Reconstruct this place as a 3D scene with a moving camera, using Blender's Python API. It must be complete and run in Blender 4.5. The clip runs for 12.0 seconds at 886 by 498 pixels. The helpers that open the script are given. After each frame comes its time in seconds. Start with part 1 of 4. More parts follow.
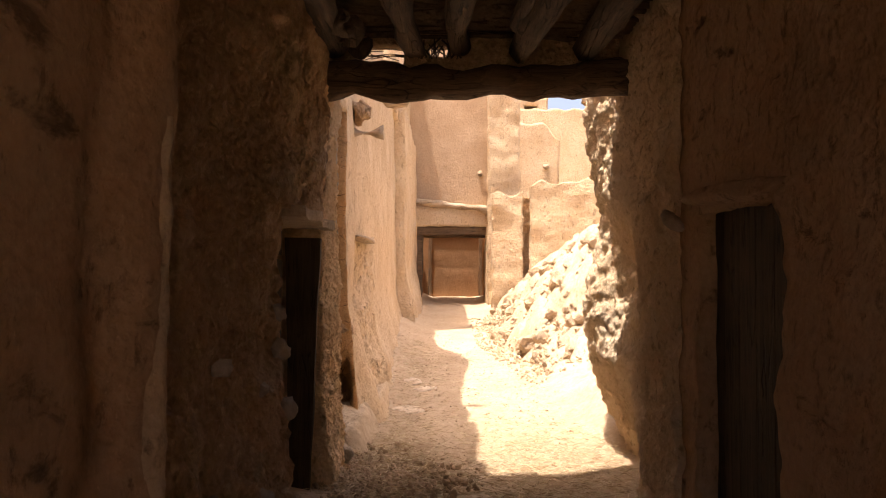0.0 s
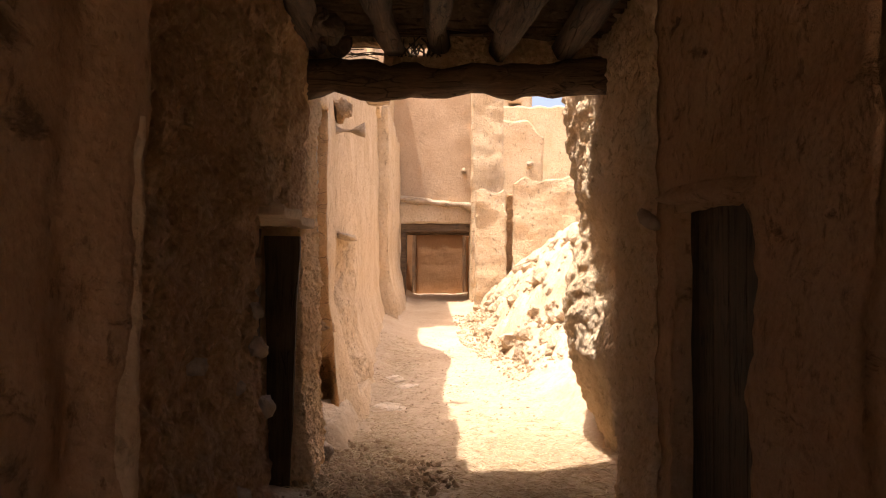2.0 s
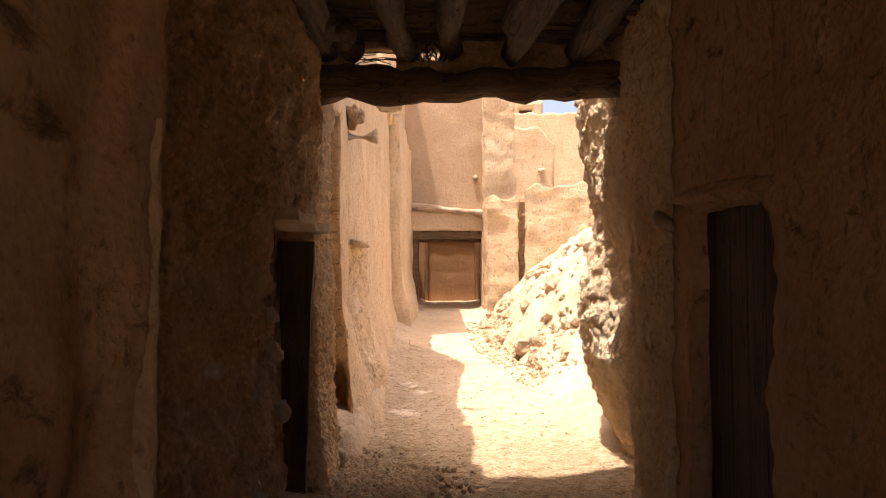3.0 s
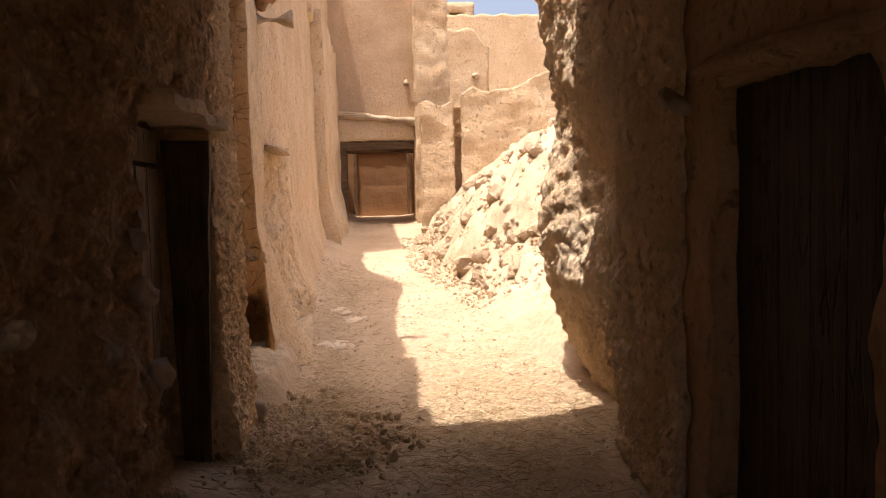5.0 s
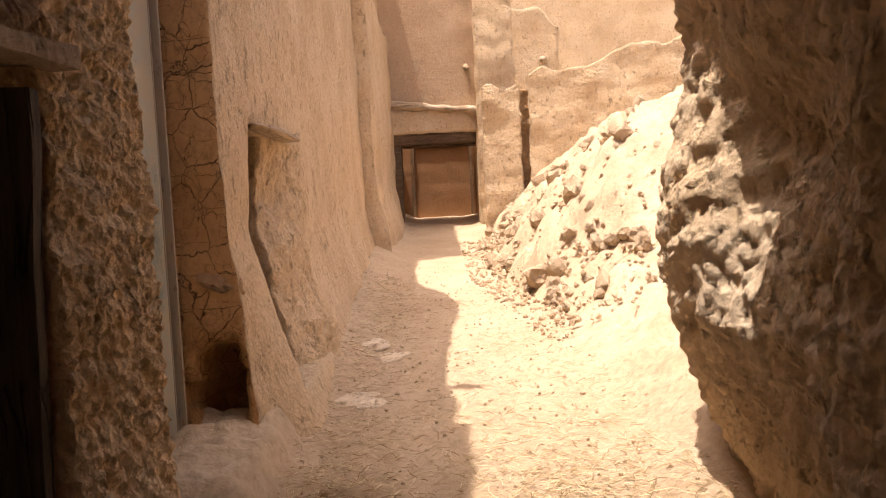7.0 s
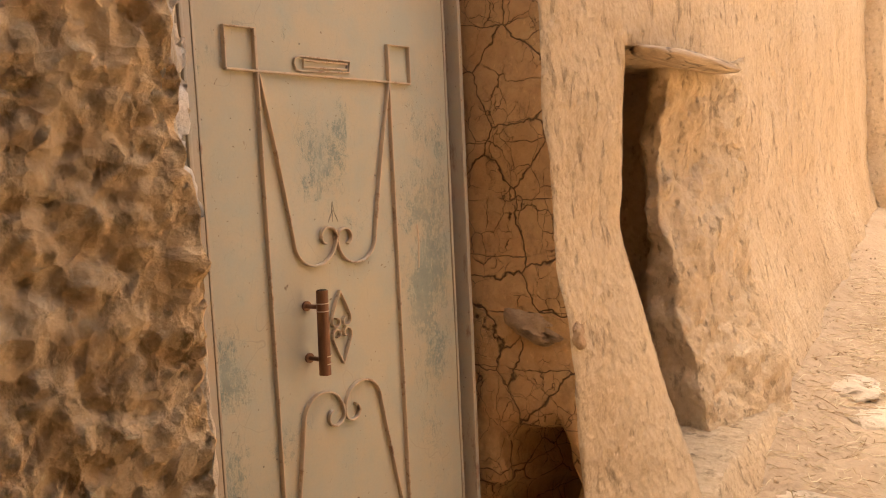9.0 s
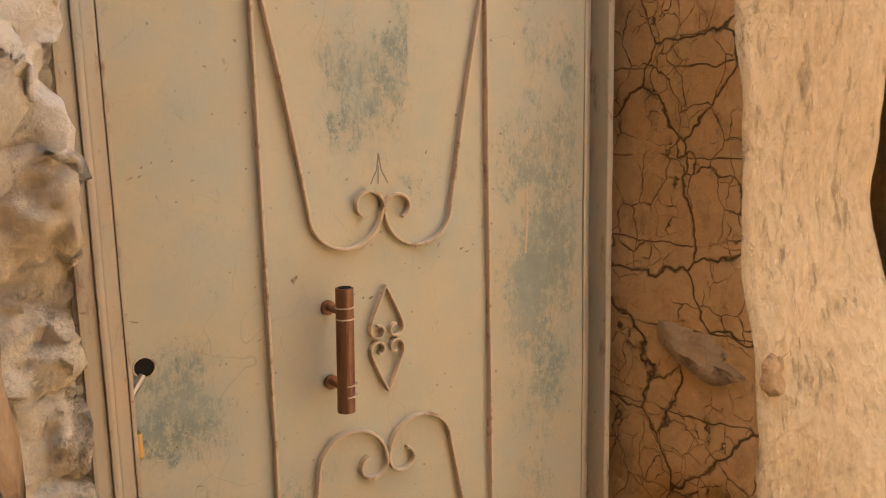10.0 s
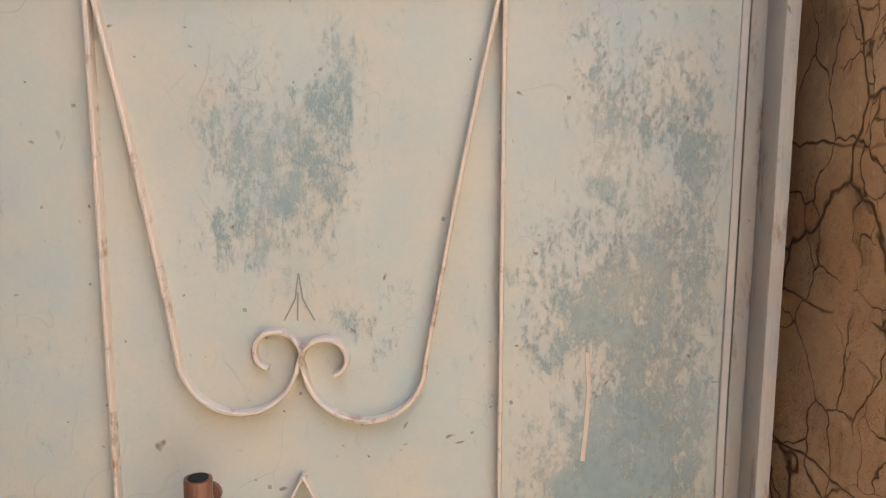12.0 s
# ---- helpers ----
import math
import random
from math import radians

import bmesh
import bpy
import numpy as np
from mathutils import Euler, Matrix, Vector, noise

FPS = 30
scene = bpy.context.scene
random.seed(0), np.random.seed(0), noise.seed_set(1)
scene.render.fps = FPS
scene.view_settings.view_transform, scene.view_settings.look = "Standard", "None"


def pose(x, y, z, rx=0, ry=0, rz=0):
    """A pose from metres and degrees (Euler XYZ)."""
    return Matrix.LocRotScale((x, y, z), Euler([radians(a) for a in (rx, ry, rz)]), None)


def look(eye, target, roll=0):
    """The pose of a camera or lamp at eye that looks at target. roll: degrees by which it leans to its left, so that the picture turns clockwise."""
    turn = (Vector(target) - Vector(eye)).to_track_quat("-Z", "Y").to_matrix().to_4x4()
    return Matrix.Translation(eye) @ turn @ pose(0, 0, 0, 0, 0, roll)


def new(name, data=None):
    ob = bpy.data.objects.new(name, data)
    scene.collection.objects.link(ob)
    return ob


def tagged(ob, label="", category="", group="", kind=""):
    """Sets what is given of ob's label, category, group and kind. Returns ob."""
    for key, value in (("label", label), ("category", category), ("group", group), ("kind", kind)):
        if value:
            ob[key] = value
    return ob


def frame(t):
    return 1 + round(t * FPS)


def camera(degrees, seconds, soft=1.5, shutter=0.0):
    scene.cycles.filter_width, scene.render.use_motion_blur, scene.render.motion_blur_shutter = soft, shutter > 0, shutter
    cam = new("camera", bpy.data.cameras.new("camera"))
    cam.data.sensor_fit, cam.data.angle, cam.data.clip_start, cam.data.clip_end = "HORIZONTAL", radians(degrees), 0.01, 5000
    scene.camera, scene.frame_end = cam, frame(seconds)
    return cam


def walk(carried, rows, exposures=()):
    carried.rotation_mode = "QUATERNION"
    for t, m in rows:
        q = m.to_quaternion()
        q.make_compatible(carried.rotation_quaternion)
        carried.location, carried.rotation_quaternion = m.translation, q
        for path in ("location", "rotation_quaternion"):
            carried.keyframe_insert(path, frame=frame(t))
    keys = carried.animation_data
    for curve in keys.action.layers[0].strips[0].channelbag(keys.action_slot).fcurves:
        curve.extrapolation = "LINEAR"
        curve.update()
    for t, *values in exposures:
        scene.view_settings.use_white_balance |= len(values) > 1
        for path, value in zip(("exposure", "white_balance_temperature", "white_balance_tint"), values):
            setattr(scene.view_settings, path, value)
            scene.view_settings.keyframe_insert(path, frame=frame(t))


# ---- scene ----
cam = camera(56.7, 12.0, 1.1)
METRES, EYE, TILT, LEAN, TURN = 7.0, 1.37, 0.0, 0.0, 0.0
ROWS = [
    (0.0, 0.0, 0.0, 0.0, -0.02, 2.35, -0.49),
    (0.5, -0.0001, -0.001, -0.0004, -1.05, 2.24, -0.52),
    (1.0, 0.0019, -0.0006, -0.0006, -1.62, 2.11, -0.51),
    (1.5, 0.0046, -0.0015, 0.0006, -1.56, 1.97, -0.55),
    (2.0, 0.0054, -0.0027, 0.0012, -1.04, 2.13, -0.45),
    (2.5, 0.0048, -0.0028, 0.0006, -0.53, 2.56, -0.22),
    (3.0, 0.0029, -0.0004, -0.0022, -0.24, 2.7, -0.06),
    (3.5, -0.0042, 0.0082, -0.0062, -1.88, 1.47, 0.08),
    (5.5, 0.0024, 0.2296, -0.0052, -5.28, -3.78, 1.33),
    (6.0, 0.0226, 0.299, -0.0019, -4.83, -3.47, 1.72),
    (6.5, 0.03, 0.3696, -0.0073, -3.11, -3.36, 2.18),
    (8.5, 0.0215, 0.6702, 0.0042, 20.35, -3.57, 2.53),
    (9.0, 0.0202, 0.7240, 0.0132, 32.77, -6.26, 2.43),
    (9.5, 0.0009, 0.7844, 0.0116, 42.51, -6.80, 1.71),
    (9.85, -0.0075, 0.8180, 0.0122, 48.30, -8.05, 1.38),
    (10.0, -0.0107, 0.8313, 0.0125, 50.07, -10.47, 1.29),
    (10.5, -0.0187, 0.8783, 0.0133, 68.09, -8.71, 1.10),
    (11.0, -0.0449, 0.9070, 0.0178, 77.98, -10.09, 2.04),
    (11.5, -0.0571, 0.9346, 0.0225, 79.22, -10.05, 0.06),
    (12.0, -0.0463, 0.9524, 0.0241, 84.79, -9.78, 0.56),
]
walk(cam, [(t, pose(0, 0, EYE, TILT, LEAN, TURN) @ pose(METRES * x, METRES * y, METRES * z, 90 + pitch, roll, yaw)) for t, x, y, z, yaw, pitch, roll in ROWS],
     [(0.0, 1.36, 6700, 18), (3.5, 1.34, 6700, 18), (5.5, 0.84, 6500, 18), (6.0, 0.80, 6500, 18), (6.5, 0.95, 6500, 18), (8.5, 0.85, 7700, 22), (9.0, 1.85, 7500, 12), (9.5, 2.1, 7500, 6), (10.0, 2.05, 7100, 5), (10.5, 2.42, 6600, 4), (11.0, 2.25, 6000, 2), (12.0, 2.5, 4900, 0)])


# ---- light ----
world = bpy.data.worlds.new("sky")
scene.world = world
world.use_nodes = True
wn = world.node_tree
sky = wn.nodes.new("ShaderNodeTexSky")
sky.sky_type = "NISHITA"
sky.sun_disc = False
sky.dust_density = 8.0
sky.ozone_density = 0.4
SUN_ELEV, SUN_AZ = 77.4, 243.4
sky.sun_elevation = radians(SUN_ELEV)
sky.sun_rotation = radians(SUN_AZ)
wn.nodes["Background"].inputs["Strength"].default_value = 0.15
wn.links.new(sky.outputs[0], wn.nodes["Background"].inputs["Color"])
sun = new("sun", bpy.data.lights.new("sun", "SUN"))
sun.data.energy = 3.6
sun.data.angle = radians(0.5)
sun.data.color = (1.0, 0.94, 0.85)
SUN_DIR = Vector((-0.20, -0.10, 1.0))  # towards the sun
sun.matrix_world = look(SUN_DIR * 30, (0, 0, 0))


# ---- materials ----
class Mat:
    """A node material under construction."""

    def __init__(self, name, roughness=0.9, metal=0.0):
        self.m = bpy.data.materials.new(name)
        self.m.use_nodes = True
        self.t = self.m.node_tree
        self.b = self.t.nodes["Principled BSDF"]
        self.b.inputs["Roughness"].default_value = roughness
        self.b.inputs["Metallic"].default_value = metal
        self.b.inputs["Specular IOR Level"].default_value = 0.25
        self.co = self.t.nodes.new("ShaderNodeTexCoord").outputs["Object"]

    def node(self, kind, **values):
        n = self.t.nodes.new(kind)
        for k, v in values.items():
            n.inputs[k.replace("_", " ")].default_value = v
        return n

    def link(self, a, b):
        self.t.links.new(a, b)

    def scaled(self, s):
        n = self.t.nodes.new("ShaderNodeMapping")
        n.inputs["Scale"].default_value = s
        self.link(self.co, n.inputs[0])
        return n.outputs[0]

    def noise(self, scale, detail=6, rough=0.6, stretch=None, distortion=0.0):
        n = self.node("ShaderNodeTexNoise", Scale=scale, Detail=detail, Roughness=rough, Distortion=distortion)
        self.link(self.scaled(stretch) if stretch else self.co, n.inputs["Vector"])
        return n.outputs["Fac"]

    def cells(self, scale, feature="F1", stretch=None, warp=None):
        n = self.t.nodes.new("ShaderNodeTexVoronoi")
        n.feature = feature
        n.inputs["Scale"].default_value = scale
        v = self.scaled(stretch) if stretch else self.co
        if warp:
            w = self.node("ShaderNodeTexNoise", Scale=warp[0], Detail=3)
            self.link(self.co, w.inputs["Vector"])
            a = self.t.nodes.new("ShaderNodeVectorMath")
            a.operation = "MULTIPLY_ADD"
            self.link(w.outputs["Color"], a.inputs[0])
            a.inputs[1].default_value = (warp[1],) * 3
            self.link(v, a.inputs[2])
            v = a.outputs[0]
        self.link(v, n.inputs["Vector"])
        return n.outputs["Distance"]

    def ramp(self, fac, *stops):
        n = self.t.nodes.new("ShaderNodeValToRGB")
        e = n.color_ramp.elements
        while len(e) < len(stops):
            e.new(0.5)
        for el, (p, c) in zip(e, stops):
            el.position = p
            el.color = (*c, 1) if len(c) == 3 else c
        self.link(fac, n.inputs[0])
        return n.outputs[0]

    def grey(self, fac, a, b, va=0.0, vb=1.0):
        n = self.node("ShaderNodeMapRange", From_Min=a, From_Max=b, To_Min=va, To_Max=vb)
        self.link(fac, n.inputs[0])
        return n.outputs[0]

    def mix(self, fac, a, b, kind="MIX"):
        n = self.t.nodes.new("ShaderNodeMix")
        n.data_type = "RGBA"
        n.blend_type = kind
        for s, v in ((n.inputs[0], fac), (n.inputs[6], a), (n.inputs[7], b)):
            if isinstance(v, (int, float)):
                s.default_value = v
            elif isinstance(v, tuple):
                s.default_value = (*v, 1)
            else:
                self.link(v, s)
        return n.outputs[2]

    def maths(self, op, a, b=0.0):
        n = self.t.nodes.new("ShaderNodeMath")
        n.operation = op
        for s, v in zip(n.inputs, (a, b)):
            if isinstance(v, (int, float)):
                s.default_value = v
            else:
                self.link(v, s)
        return n.outputs[0]

    def color(self, v):
        if isinstance(v, tuple):
            self.b.inputs["Base Color"].default_value = (*v, 1)
        else:
            self.link(v, self.b.inputs["Base Color"])
        return self

    def bump(self, *layers):
        prev = None
        for height, dist, strength in layers:
            n = self.node("ShaderNodeBump", Strength=strength, Distance=dist)
            self.link(height, n.inputs["Height"])
            if prev:
                self.link(prev, n.inputs["Normal"])
            prev = n.outputs[0]
        self.link(prev, self.b.inputs["Normal"])
        return self


def mud(name, dark, mid, pale, grain=1.0, cracks=0.0, pits=0.5, gouges=0.0):
    m = Mat(name, 0.95)
    big = m.noise(1.3, 5, 0.6)
    fine = m.noise(24, 8, 0.7)
    base = m.ramp(big, (0.3, dark), (0.5, mid), (0.72, pale))
    speck = m.ramp(fine, (0.28, tuple(c * 0.62 for c in mid)), (0.5, mid), (0.75, pale))
    c = m.mix(0.5, base, speck)
    streak = m.noise(5, 5, 0.65, (1.0, 1.0, 0.3))
    c = m.mix(m.grey(streak, 0.52, 0.75, 0, 0.45), c, pale)
    straw = m.noise(60, 4, 0.6, (1.0, 1.0, 0.6))
    c = m.mix(m.grey(straw, 0.62, 0.72, 0, 0.4), c, tuple(min(1, k * 1.25) for k in pale))
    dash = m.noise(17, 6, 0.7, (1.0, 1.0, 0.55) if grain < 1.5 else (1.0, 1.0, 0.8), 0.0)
    # Pits get a darker tint, their shade put into the colour.
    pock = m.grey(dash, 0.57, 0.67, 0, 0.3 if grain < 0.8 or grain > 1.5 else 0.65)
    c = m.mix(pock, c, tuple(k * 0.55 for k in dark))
    layers = [(m.noise(9, 8, 0.7), 0.05 * grain if grain < 1.5 else 0.035, 0.7), (m.maths("SUBTRACT", 1.0, pock), 0.02 * grain, 0.8), (fine, 0.012 * grain, 0.8)]
    sand = m.noise(130, 6, 0.8)
    c = m.mix(m.grey(sand, 0.38, 0.30, 0, 0.35), c, tuple(k * 0.5 for k in dark))
    c = m.mix(m.grey(sand, 0.58, 0.72, 0, 0.5), c, tuple(min(1, k * 1.15) for k in pale))
    layers.append((sand, 0.004, 0.8))
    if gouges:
        # The dark inside each gouge is shade put into the colour.
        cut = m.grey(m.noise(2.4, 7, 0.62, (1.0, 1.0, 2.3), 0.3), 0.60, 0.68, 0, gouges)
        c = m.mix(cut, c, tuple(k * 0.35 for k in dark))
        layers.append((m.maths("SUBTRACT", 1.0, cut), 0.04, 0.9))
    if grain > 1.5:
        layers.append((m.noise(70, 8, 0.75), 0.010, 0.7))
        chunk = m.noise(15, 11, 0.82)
        # Dark chunks paint the shade of crevices into the earth's colour.
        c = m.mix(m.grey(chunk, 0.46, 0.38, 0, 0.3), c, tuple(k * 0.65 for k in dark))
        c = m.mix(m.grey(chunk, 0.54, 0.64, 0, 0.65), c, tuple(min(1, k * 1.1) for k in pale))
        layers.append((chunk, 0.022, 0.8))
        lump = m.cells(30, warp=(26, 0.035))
        # Creases between lumps are tinted dark, as if in shade.
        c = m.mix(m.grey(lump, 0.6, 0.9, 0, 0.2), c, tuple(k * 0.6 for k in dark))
        c = m.mix(m.grey(m.noise(30, 8, 0.75), 0.55, 0.75, 0, 0.45), c, tuple(min(1, k * 1.15) for k in pale))
        layers.append((m.maths("SUBTRACT", 1.0, lump), 0.02, 0.8))
    if pits:
        layers.append((m.cells(28, warp=(22, 0.03)), 0.012 * grain, pits))
    if cracks:
        fac = 0.0
        for size, width, low in ((5.6, 0.014, 0.28), (12.0, 0.014, 0.42), (26.0, 0.02, 0.53)):
            edge = m.cells(size, "DISTANCE_TO_EDGE", (1.0, 1.0, 0.75), (16, 0.05))
            line = m.grey(edge, 0.0, width, 1, 0)
            keep = m.grey(m.noise(2.2 + size * 0.2, 2), low, low + 0.08)
            fac = m.maths("MAXIMUM", fac, m.maths("MULTIPLY", line, keep))
        sep = m.t.nodes.new("ShaderNodeSeparateXYZ")
        m.link(m.co, sep.inputs[0])
        wavy = m.maths("ADD", m.maths("MULTIPLY", sep.outputs[2], 6.2), m.maths("MULTIPLY", m.noise(9, 3), 0.35))
        near = m.maths("ABSOLUTE", m.maths("SUBTRACT", m.maths("FRACT", wavy), 0.5))
        course = m.maths("MULTIPLY", m.grey(near, 0.0, 0.012, 1, 0), m.grey(m.noise(4.5, 2), 0.42, 0.5))
        fac = m.maths("MAXIMUM", fac, course)
        c = m.mix(m.grey(m.noise(7, 7, 0.75), 0.50, 0.72, 0, 0.5), c, (0.46, 0.21, 0.075))
        c = m.mix(m.maths("MULTIPLY", fac, 0.85 * cracks), c, tuple(k * 0.18 for k in dark))
        layers.append((m.maths("SUBTRACT", 1.0, fac), 0.02, 0.9))
    m.color(c)
    m.bump(*layers)
    return m.m


EARTH = dict(dark=(0.34, 0.20, 0.10), mid=(0.46, 0.295, 0.165), pale=(0.58, 0.405, 0.25))
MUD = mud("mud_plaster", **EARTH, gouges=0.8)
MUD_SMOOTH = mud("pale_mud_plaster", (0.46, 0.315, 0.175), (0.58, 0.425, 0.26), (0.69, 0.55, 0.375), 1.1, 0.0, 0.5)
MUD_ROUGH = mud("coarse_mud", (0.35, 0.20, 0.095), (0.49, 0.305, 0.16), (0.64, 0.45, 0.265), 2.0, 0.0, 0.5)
MUD_STRAW = mud("straw_mixed_earth", (0.66, 0.40, 0.185), (0.80, 0.55, 0.30), (0.89, 0.71, 0.47), 1.45, 0.0, 0.8)
MUD_PIER = mud("eroded_pale_earth", (0.58, 0.39, 0.21), (0.70, 0.52, 0.33), (0.82, 0.68, 0.50), 1.2, 0.0, 0.5)
MUD_CRACKED = mud("cracked_clay", (0.50, 0.275, 0.115), (0.62, 0.355, 0.155), (0.70, 0.44, 0.21), 0.7, 1.0, 0.3)
DUST = mud("dusty_ground", (0.37, 0.255, 0.15), (0.47, 0.345, 0.22), (0.56, 0.43, 0.29), 0.7, 0.0, 0.4)
RUBBLE = mud("broken_mudbrick", (0.37, 0.26, 0.155), (0.49, 0.365, 0.235), (0.61, 0.485, 0.34), 0.75, 0.0, 0.2)


def wood(name, dark, light, along="z", grey=0.0):
    m = Mat(name, 0.8)
    st = {"z": (14, 14, 0.8), "y": (14, 0.8, 14), "x": (0.8, 14, 14)}[along]
    g = m.noise(2.2, 8, 0.7, st, 0.6)
    c = m.ramp(g, (0.3, tuple(k * 0.5 for k in dark)), (0.48, dark), (0.7, light))
    c = m.mix(m.grey(m.noise(4, 4), 0.4, 0.75, 0, 0.6), c, tuple(k * (1 - grey) + 0.3 * grey for k in light))
    split = m.cells(1.0, "DISTANCE_TO_EDGE", tuple(k * 1.6 for k in st), (3, 1.2))
    split = m.maths("MULTIPLY", m.grey(split, 0.0, 0.06, 1, 0), m.grey(m.noise(5, 3), 0.46, 0.56))
    c = m.mix(m.maths("MULTIPLY", split, 0.8), c, tuple(k * 0.25 for k in dark))
    m.color(c)
    m.bump((g, 0.012, 0.8), (m.noise(40, 4), 0.003, 0.5), (m.maths("SUBTRACT", 1.0, split), 0.01, 0.9))
    return m.m


LOG = wood("weathered_pole_wood", (0.065, 0.042, 0.025), (0.14, 0.095, 0.056), "y")
BEAM = wood("dark_beam_wood", (0.09, 0.055, 0.03), (0.17, 0.11, 0.06), "x")
PALE_WOOD = wood("bleached_wood", (0.36, 0.25, 0.15), (0.52, 0.39, 0.25), "y", 0.3)
DOOR_WOOD = wood("dark_door_planks", (0.055, 0.038, 0.022), (0.11, 0.078, 0.046), "z")
GREY_WOOD = wood("grey_door_planks", (0.12, 0.082, 0.05), (0.22, 0.155, 0.10), "z", 0.15)


MUD_LAYERED = mud("rammed_earth", (0.40, 0.27, 0.165), (0.46, 0.325, 0.205), (0.54, 0.40, 0.27), 0.5, 0.0, 0.2)
MUD_BROWN = mud("smooth_brown_clay", (0.32, 0.165, 0.075), (0.37, 0.20, 0.095), (0.42, 0.24, 0.12), 0.4, 0.0, 0.1)
CEILING = mud("dark_ceiling_mud", (0.09, 0.055, 0.03), (0.14, 0.09, 0.05), (0.20, 0.135, 0.08), 1.5, 0.0, 0.5)
PALE_MUD_LOG = mud("mud_caked_wood", (0.34, 0.23, 0.14), (0.46, 0.34, 0.22), (0.58, 0.45, 0.31), 1.0, 0.0, 0.4)
PALE_CLAY = mud("torn_cream_clay", (0.58, 0.45, 0.30), (0.70, 0.57, 0.41), (0.80, 0.69, 0.53), 0.9, 0.0, 0.3)
PLASTER = mud("white_lime_plaster", (0.62, 0.53, 0.42), (0.74, 0.65, 0.54), (0.82, 0.75, 0.65), 0.6, 0.0, 0.2)
STONE = mud("dusty_stone", (0.30, 0.22, 0.15), (0.40, 0.31, 0.22), (0.52, 0.43, 0.33), 0.6, 0.0, 0.2)


def straw_mat():
    m = Mat("dry_straw", 0.7)
    geo = m.t.nodes.new("ShaderNodeNewGeometry")
    c = m.ramp(geo.outputs["Random Per Island"], (0.0, (0.24, 0.15, 0.07)), (0.4, (0.46, 0.34, 0.19)), (1.0, (0.66, 0.55, 0.36)))
    m.color(c)
    return m.m


def clod_mat():
    m = Mat("dry_clod", 0.95)
    c = m.ramp(m.noise(14, 6, 0.7), (0.3, (0.26, 0.17, 0.095)), (0.7, (0.44, 0.32, 0.20)))
    m.color(c)
    m.bump((m.noise(30, 6, 0.7), 0.012, 0.8))
    return m.m


STRAW = straw_mat()
DUNG = clod_mat()


def paint_mat(name, cream, blue_amount, spots=(), rust=0.0):
    """Old cream paint, scuffed through to a blue-green coat. spots: (u, v, radius u, radius v, strength) of the worn places."""
    m = Mat(name, 0.55)
    m.b.inputs["Specular IOR Level"].default_value = 0.3
    hazy = m.noise(3.0, 4, 0.55)
    c = m.mix(m.grey(hazy, 0.35, 0.7), cream, tuple(min(1, k * f) for k, f in zip(cream, (0.97, 0.93, 0.86))))
    blot = m.noise(7, 5, 0.6)
    c = m.mix(m.grey(blot, 0.42, 0.68, 0, 0.48 * blue_amount), c, (0.36, 0.42, 0.38))
    wear = m.maths("MULTIPLY", m.grey(m.noise(2.6, 3), 0.40, 0.65), blue_amount * 0.82)
    for u, v, ru, rv, k in spots:
        sub = m.t.nodes.new("ShaderNodeMapping")
        sub.inputs["Location"].default_value = (-u / ru, 0, -v / rv)
        sub.inputs["Scale"].default_value = (1 / ru, 0, 1 / rv)
        m.link(m.co, sub.inputs[0])
        ln = m.t.nodes.new("ShaderNodeVectorMath")
        ln.operation = "LENGTH"
        m.link(sub.outputs[0], ln.inputs[0])
        wear = m.maths("MAXIMUM", wear, m.grey(ln.outputs["Value"], 1.1, 0.25, 0, k))
    wear = m.maths("MULTIPLY", wear, m.grey(m.noise(7.5, 7, 0.7), 0.36, 0.56, 0.58, 1.05))
    c = m.mix(m.maths("MULTIPLY", wear, m.grey(m.noise(14, 8, 0.75), 0.42, 0.65, 0.0, 0.38)), c, (0.35, 0.40, 0.355))
    scuff = m.noise(34, 12, 0.92, (1.3, 1.0, 0.7), 0.0)
    fine = m.noise(120, 8, 0.8, (1.0, 1.0, 0.4))
    both = m.maths("MULTIPLY", scuff, 0.75)
    tot = m.maths("ADD", both, m.maths("MULTIPLY", fine, 0.25))
    thr = m.maths("SUBTRACT", tot, m.maths("SUBTRACT", 0.668, m.maths("MULTIPLY", wear, 0.215)))
    mask = m.maths("MULTIPLY", m.grey(thr, 0.0, 0.06, 0, 0.85), m.grey(m.noise(9, 6, 0.7), 0.3, 0.6, 0.35, 1.0))
    c = m.mix(mask, c, (0.17, 0.24, 0.22))
    fleck = m.noise(95, 10, 0.85, (1.0, 1.0, 0.32), 0.4)
    c = m.mix(m.maths("MULTIPLY", m.grey(fleck, 0.58, 0.66, 0, 0.7), m.grey(wear, 0.1, 0.9, 0.03, 1.0)), c, (0.12, 0.20, 0.18))
    hair = m.cells(11, "DISTANCE_TO_EDGE", (1.0, 1.0, 0.8), (5, 0.6))
    c = m.mix(m.maths("MULTIPLY", m.grey(hair, 0.0, 0.010, 0.55, 0), m.maths("MULTIPLY", m.grey(wear, 0.25, 0.8), m.grey(m.noise(13, 3), 0.48, 0.6))), c, (0.14, 0.20, 0.19))
    c = m.mix(m.grey(m.noise(150, 6, 0.8), 0.42, 0.72, 0, 0.22), c, tuple(k * 0.72 for k in cream))
    line = m.cells(5, "DISTANCE_TO_EDGE", (1.0, 1.0, 0.5), (3, 0.5))
    scratch = m.maths("MULTIPLY", m.grey(line, 0.0, 0.006, 1, 0), m.grey(m.noise(4, 2), 0.52, 0.6))
    c = m.mix(m.maths("MULTIPLY", scratch, 0.5), c, (0.30, 0.27, 0.22))
    speck = m.cells(34, warp=(8, 0.2))
